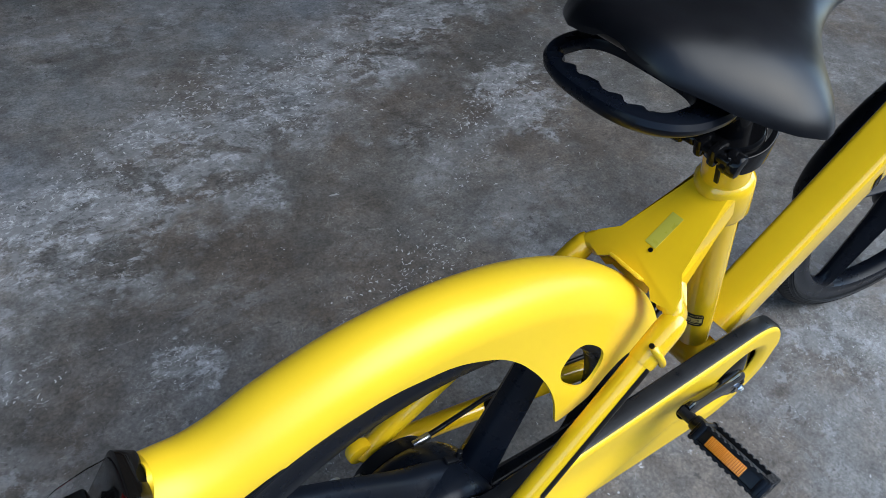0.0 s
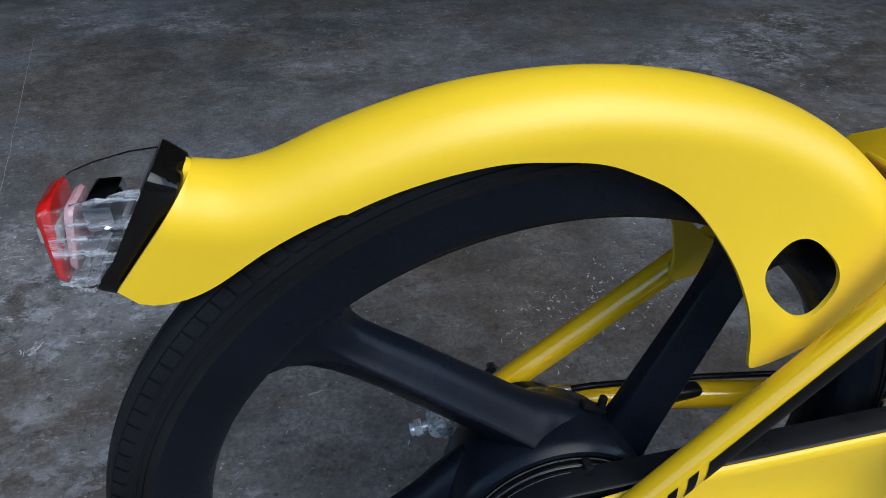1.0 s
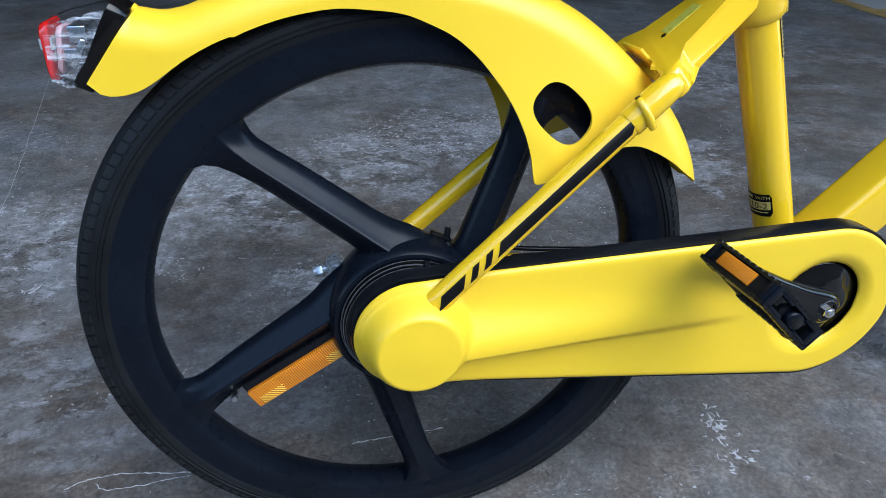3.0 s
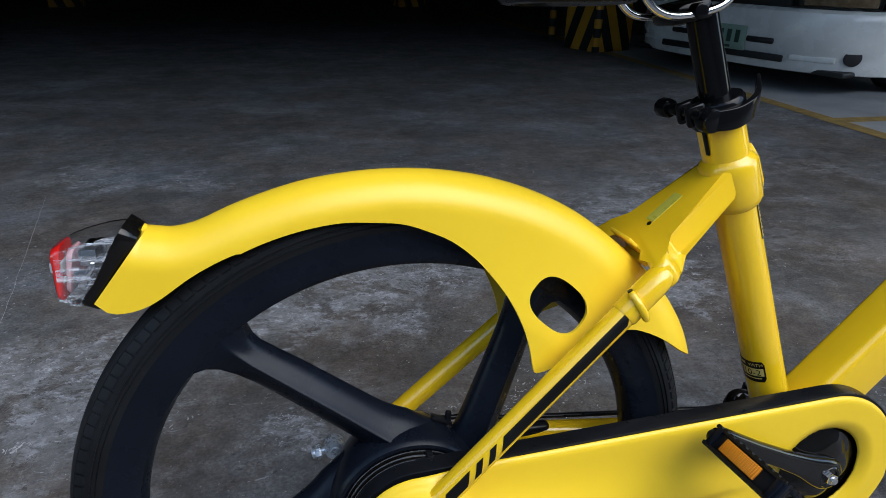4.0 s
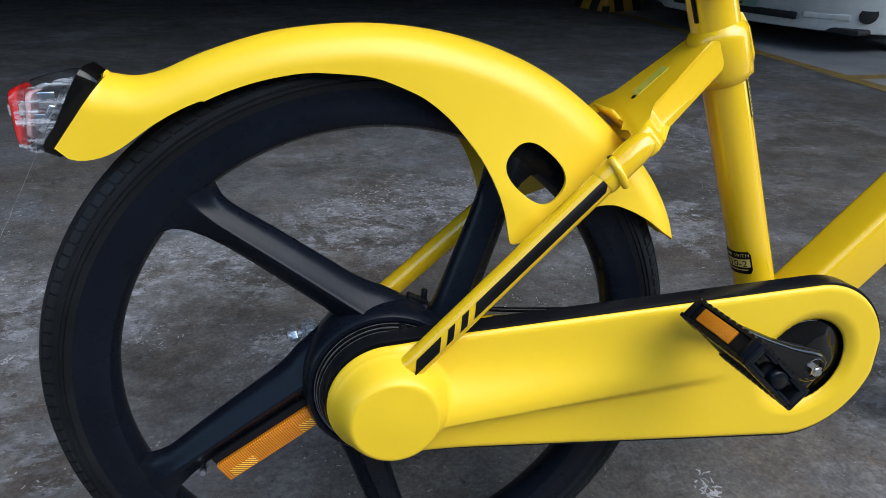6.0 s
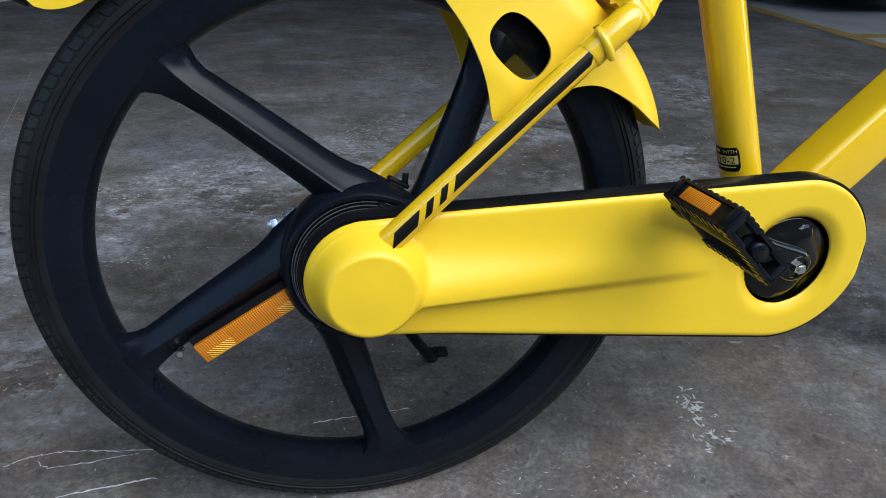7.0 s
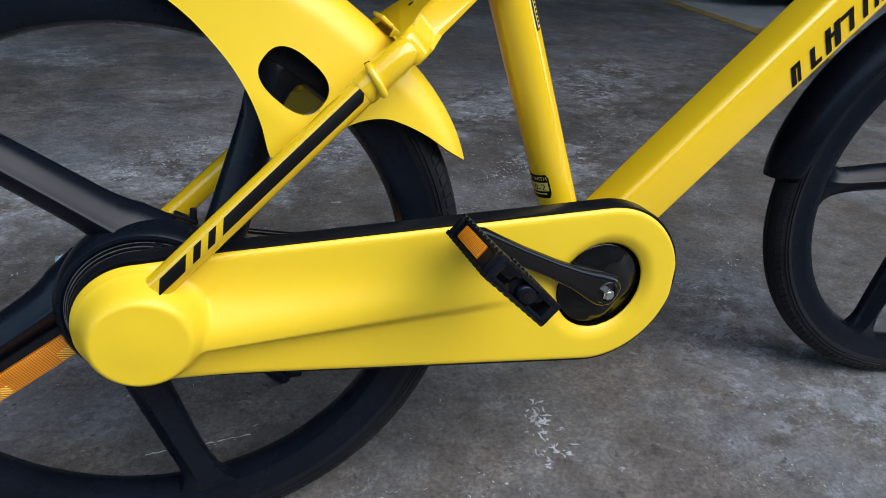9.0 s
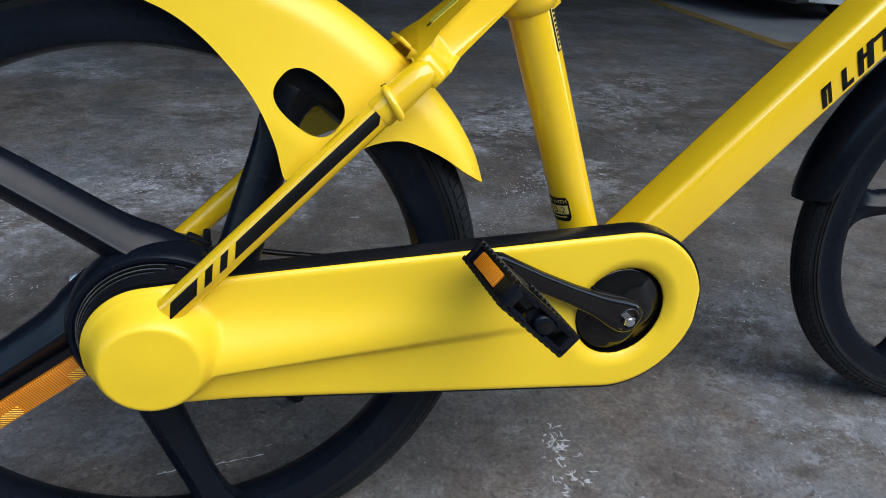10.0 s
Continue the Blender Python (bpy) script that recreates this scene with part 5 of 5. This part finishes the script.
SCUFFS = [(0.407, 0.016, 0.016, 0.05, -10, 34, 0.0085), (0.406, -0.037, 0.022, 0.01, 10, 14, 0.0075), (-0.113, 0.432, 0.045, 0.045, 0, 110, 0.0036), (-0.519, 0.464, 0.02, 0.01, 30, 16, 0.0075),
          (0.075, 1.002, 0.3, 0.09, 30, 260, 0.0075), (0.402, 1.043, 0.26, 0.1, 35, 230, 0.008), (-0.32, 0.792, 0.22, 0.07, 35, 150, 0.007), (0.698, 0.761, 0.2, 0.05, 25, 130, 0.007),
          (0.531, 0.592, 0.16, 0.04, 30, 70, 0.006), (-0.706, 1.828, 0.16, 0.05, 12, 30, 0.006), (-0.401, 1.727, 0.13, 0.045, 10, 30, 0.006), (-0.02, 1.704, 0.18, 0.04, 5, 40, 0.006),
          (-0.608, 0.699, 0.12, 0.05, 20, 90, 0.0065), (-0.333, 0.487, 0.1, 0.04, 15, 60, 0.0055), (0.284, 0.407, 0.18, 0.08, 20, 170, 0.0055), (0.528, 0.196, 0.16, 0.05, 15, 90, 0.005),
          (0.783, -0.048, 0.16, 0.06, -25, 110, 0.0032), (0.669, -0.138, 0.14, 0.04, -20, 60, 0.0030), (0.91, 0.274, 0.2, 0.06, 15, 90, 0.006), (0.105, 0.236, 0.2, 0.06, 10, 110, 0.0045),
          (-0.326, 0.211, 0.12, 0.05, 5, 70, 0.0045), (0.234, -0.065, 0.14, 0.03, 0, 40, 0.004), (0.873, 0.847, 0.5, 0.3, 20, 160, 0.007), (-0.787, 0.981, 0.4, 0.3, 20, 140, 0.0065),
          (0.38, 1.74, 0.6, 0.25, 10, 160, 0.009), (0.45, 0.45, 0.9, 0.9, 25, 260, 0.0030), (-0.35, 0.55, 0.7, 0.8, 20, 180, 0.0030)]
tagged(structure("floor_scuffs", specks(SCUFFS, 7, GROUND + 0.0004), WHITE_SPLASH, "dried pale flecks and scuffs on the concrete"), kind="stuff")
chalk_rng = random.Random(3)


def wobble(pts, n, amp):
    return [(p.x + chalk_rng.gauss(0, amp), p.y + chalk_rng.gauss(0, amp)) for p in curve_points([(x, y, 0) for x, y in pts], n)]


for pts, w in (([(-0.373, 0.060), (-0.359, 0.068), (-0.344, 0.071), (-0.327, 0.073), (-0.304, 0.071), (-0.263, 0.064), (-0.221, 0.059)], 0.0022), ([(-0.341, 0.063), (-0.330, 0.053), (-0.300, 0.052), (-0.261, 0.055), (-0.238, 0.056)], 0.0016),
               ([(-0.344, 0.008), (-0.306, 0.011), (-0.254, 0.016), (-0.215, 0.019)], 0.0030), ([(-0.400, 0.004), (-0.370, 0.007), (-0.356, 0.008)], 0.0022), ([(-0.052, 0.070), (-0.016, 0.072), (0.018, 0.072), (0.063, 0.076)], 0.0024)):
    structure("chalk_mark", floor_strip(wobble(pts, 10, 0.0006), lambda t, w=w: w * (0.15 + 0.75 * chalk_rng.random()), CHALK, GROUND + 0.0008), CHALK, "white chalk scrawl on the concrete")
structure("floor_scratch", floor_strip(wobble([(-0.640, 0.600), (-0.673, 0.866), (-0.732, 1.210), (-0.808, 1.650)], 10, 0.001), 0.0009, WHITE_SPLASH, GROUND + 0.0006), WHITE_SPLASH, "thin pale scratch in the concrete")

# ---- the parked car ----
car = thing("car", "parked silver-white saloon car facing the bicycle", "car", pose(2.56, 3.22, GROUND - 0.045, 0, 0, 19))


def nose(y):
    return 0.05 * (abs(y) / 0.84) ** 2 + 0.26 * (abs(y) / 0.84) ** 5


def car_skin(levels, half=0.84, n=40):
    """A front skin that wraps round the corners; levels of (z, setback)."""
    rings = []
    for z, back in levels:
        row = [(1.0, -half - 0.01, z)]
        for i in range(n + 1):
            y = -half + 2 * half * i / n
            row.append((nose(y) + back, y, z))
        row.append((1.0, half + 0.01, z))
        rings.append(row)
    return loft(rings, closed=False, caps=False)


part("front_bumper", car_skin([(0.165, 0.075), (0.172, 0.040), (0.195, 0.026), (0.235, 0.030), (0.275, 0.018), (0.300, 0.004), (0.380, 0.000), (0.450, 0.004), (0.490, 0.016), (0.505, 0.040), (0.510, 0.075)]), CAR_PAINT, car)
part("bonnet", car_skin([(0.628, 0.100), (0.640, 0.080), (0.655, 0.078), (0.70, 0.10), (0.745, 0.15), (0.775, 0.30), (0.80, 0.60), (0.82, 1.0)], 0.83), CAR_PAINT, car)
part("bumper_seam", car_skin([(0.505, 0.060), (0.516, 0.060)], 0.835), CAR_BLACK, car)
# black slab added under the nose to stand for the shade there
part("under_bumper_shade", box(0.9, 1.5, 0.03, 0.01, m=pose(0.55, 0, 0.18)), CAR_BLACK, car)


def nose_m(y, z, back=0.0):
    """A pose on the bumper, its local -x pointing outward."""
    slope = math.degrees(math.atan2(nose(y + 0.01) - nose(y - 0.01), 0.02))
    return pose(nose(y) + back, y, z, 0, 0, -slope)


for sgn in (-1, 1):
    part("bumper_slot", box(0.020, 0.17, 0.034, 0.012, 3, m=nose_m(sgn * 0.275, 0.325, 0.004)), CAR_BLACK, car)
    part("fog_recess", moved(rod((-0.0015, 0, 0), (0.02, 0, 0), 0.046, 28, 0.001), nose_m(sgn * 0.735, 0.268, 0.014)), CAR_BLACK, car)
    part("lower_scoop", box(0.02, 0.24, 0.034, 0.009, 3, m=nose_m(sgn * 0.56, 0.248, 0.032)), CAR_PAINT, car)
    part("headlight", moved(join(box(0.10, 0.40, 0.115, 0.02, 3)), nose_m(sgn * 0.60, 0.568, 0.09)), CLEAR, car, "clear headlight glass")
    part("headlight_bowl", box(0.06, 0.36, 0.09, 0.01, m=nose_m(sgn * 0.60, 0.568, 0.10)), LAMP_AMBER, car)
    for x in (0.78, 3.35):
        wheel = part("wheel", moved(revolve([(0.05, -0.08), (0.20, -0.085), (0.285, -0.09), (0.30, -0.07), (0.30, 0.07), (0.285, 0.09), (0.05, 0.08)], 40, closed=True), pose(x, sgn * 0.74, 0.355)), RUBBER, car)
        part("wheel_rim", moved(revolve([(0.02, sgn * 0.093), (0.19, sgn * 0.095), (0.195, sgn * 0.080), (0.02, sgn * 0.075)], 32, closed=True), pose(x, sgn * 0.74, 0.355)), STEEL, wheel)
part("lower_grille", box(0.02, 0.86, 0.040, 0.008, m=pose(0.022, 0, 0.236)), CAR_BLACK, car)
part("grille", box(0.04, 0.76, 0.120, 0.012, m=pose(0.085, 0, 0.570)), CAR_BLACK, car)
plate = part("number_plate", box(0.008, 0.39, 0.14, 0.004, m=pose(-0.008, 0, 0.325)), PLATE, car, "dull green number plate")
for k in range(6):
    part("plate_bar", box(0.004, 0.030, 0.072, 0.001, m=pose(-0.0125, 0.140 - 0.056 * k, 0.332)), PLATE_GREEN, plate)
part("plate_bar", box(0.004, 0.20, 0.014, 0.001, m=pose(-0.0125, 0, 0.272)), PLATE_GREEN, plate)
body = []
for x, z0, z1, w in ((0.6, 0.22, 0.80, 0.84), (1.1, 0.20, 0.86, 0.85), (2.2, 0.20, 0.88, 0.86), (3.3, 0.20, 0.90, 0.85), (4.0, 0.25, 0.88, 0.80), (4.2, 0.35, 0.80, 0.74)):
    body.append([(x, a, (z0 + z1) / 2 + b) for a, b in rounded(2 * w, z1 - z0, 0.10)])
part("body", loft(body), CAR_PAINT, car)
cabin = []
for z, x0, x1, w in ((0.84, 0.95, 3.75, 0.78), (1.10, 1.35, 3.45, 0.72), (1.34, 1.75, 3.10, 0.62), (1.39, 1.95, 2.95, 0.55)):
    cabin.append([((x0 + x1) / 2 + a, b, z) for a, b in rounded(x1 - x0, 2 * w, 0.15)])
part("cabin_glass", loft(cabin), BLACK_GLOSS, car)
part("roof", loft([[((x0 + x1) / 2 + a, b, z) for a, b in rounded(x1 - x0, 2 * w, 0.15)] for z, x0, x1, w in ((1.33, 1.74, 3.11, 0.625), (1.37, 1.80, 3.05, 0.60), (1.40, 2.0, 2.9, 0.52))]), CAR_PAINT, car)


def bollard(x, y, h):
    t = thing("bollard", "slim post with black and yellow bands", "bollard", pose(x, y, GROUND), group="banded posts")
    part("post", rod((0, 0, 0), (0, 0, h), 0.030, 18, 0.004), STRIPE_BLACK, t)
    for k in range(int(h / 0.14)):
        part("band", rod((0, 0, 0.045 + 0.14 * k), (0, 0, 0.115 + 0.14 * k), 0.0315, 18), STRIPE_YELLOW, t)


bollard(2.355, 5.35, 0.62)
bollard(2.385, 4.50, 0.62)
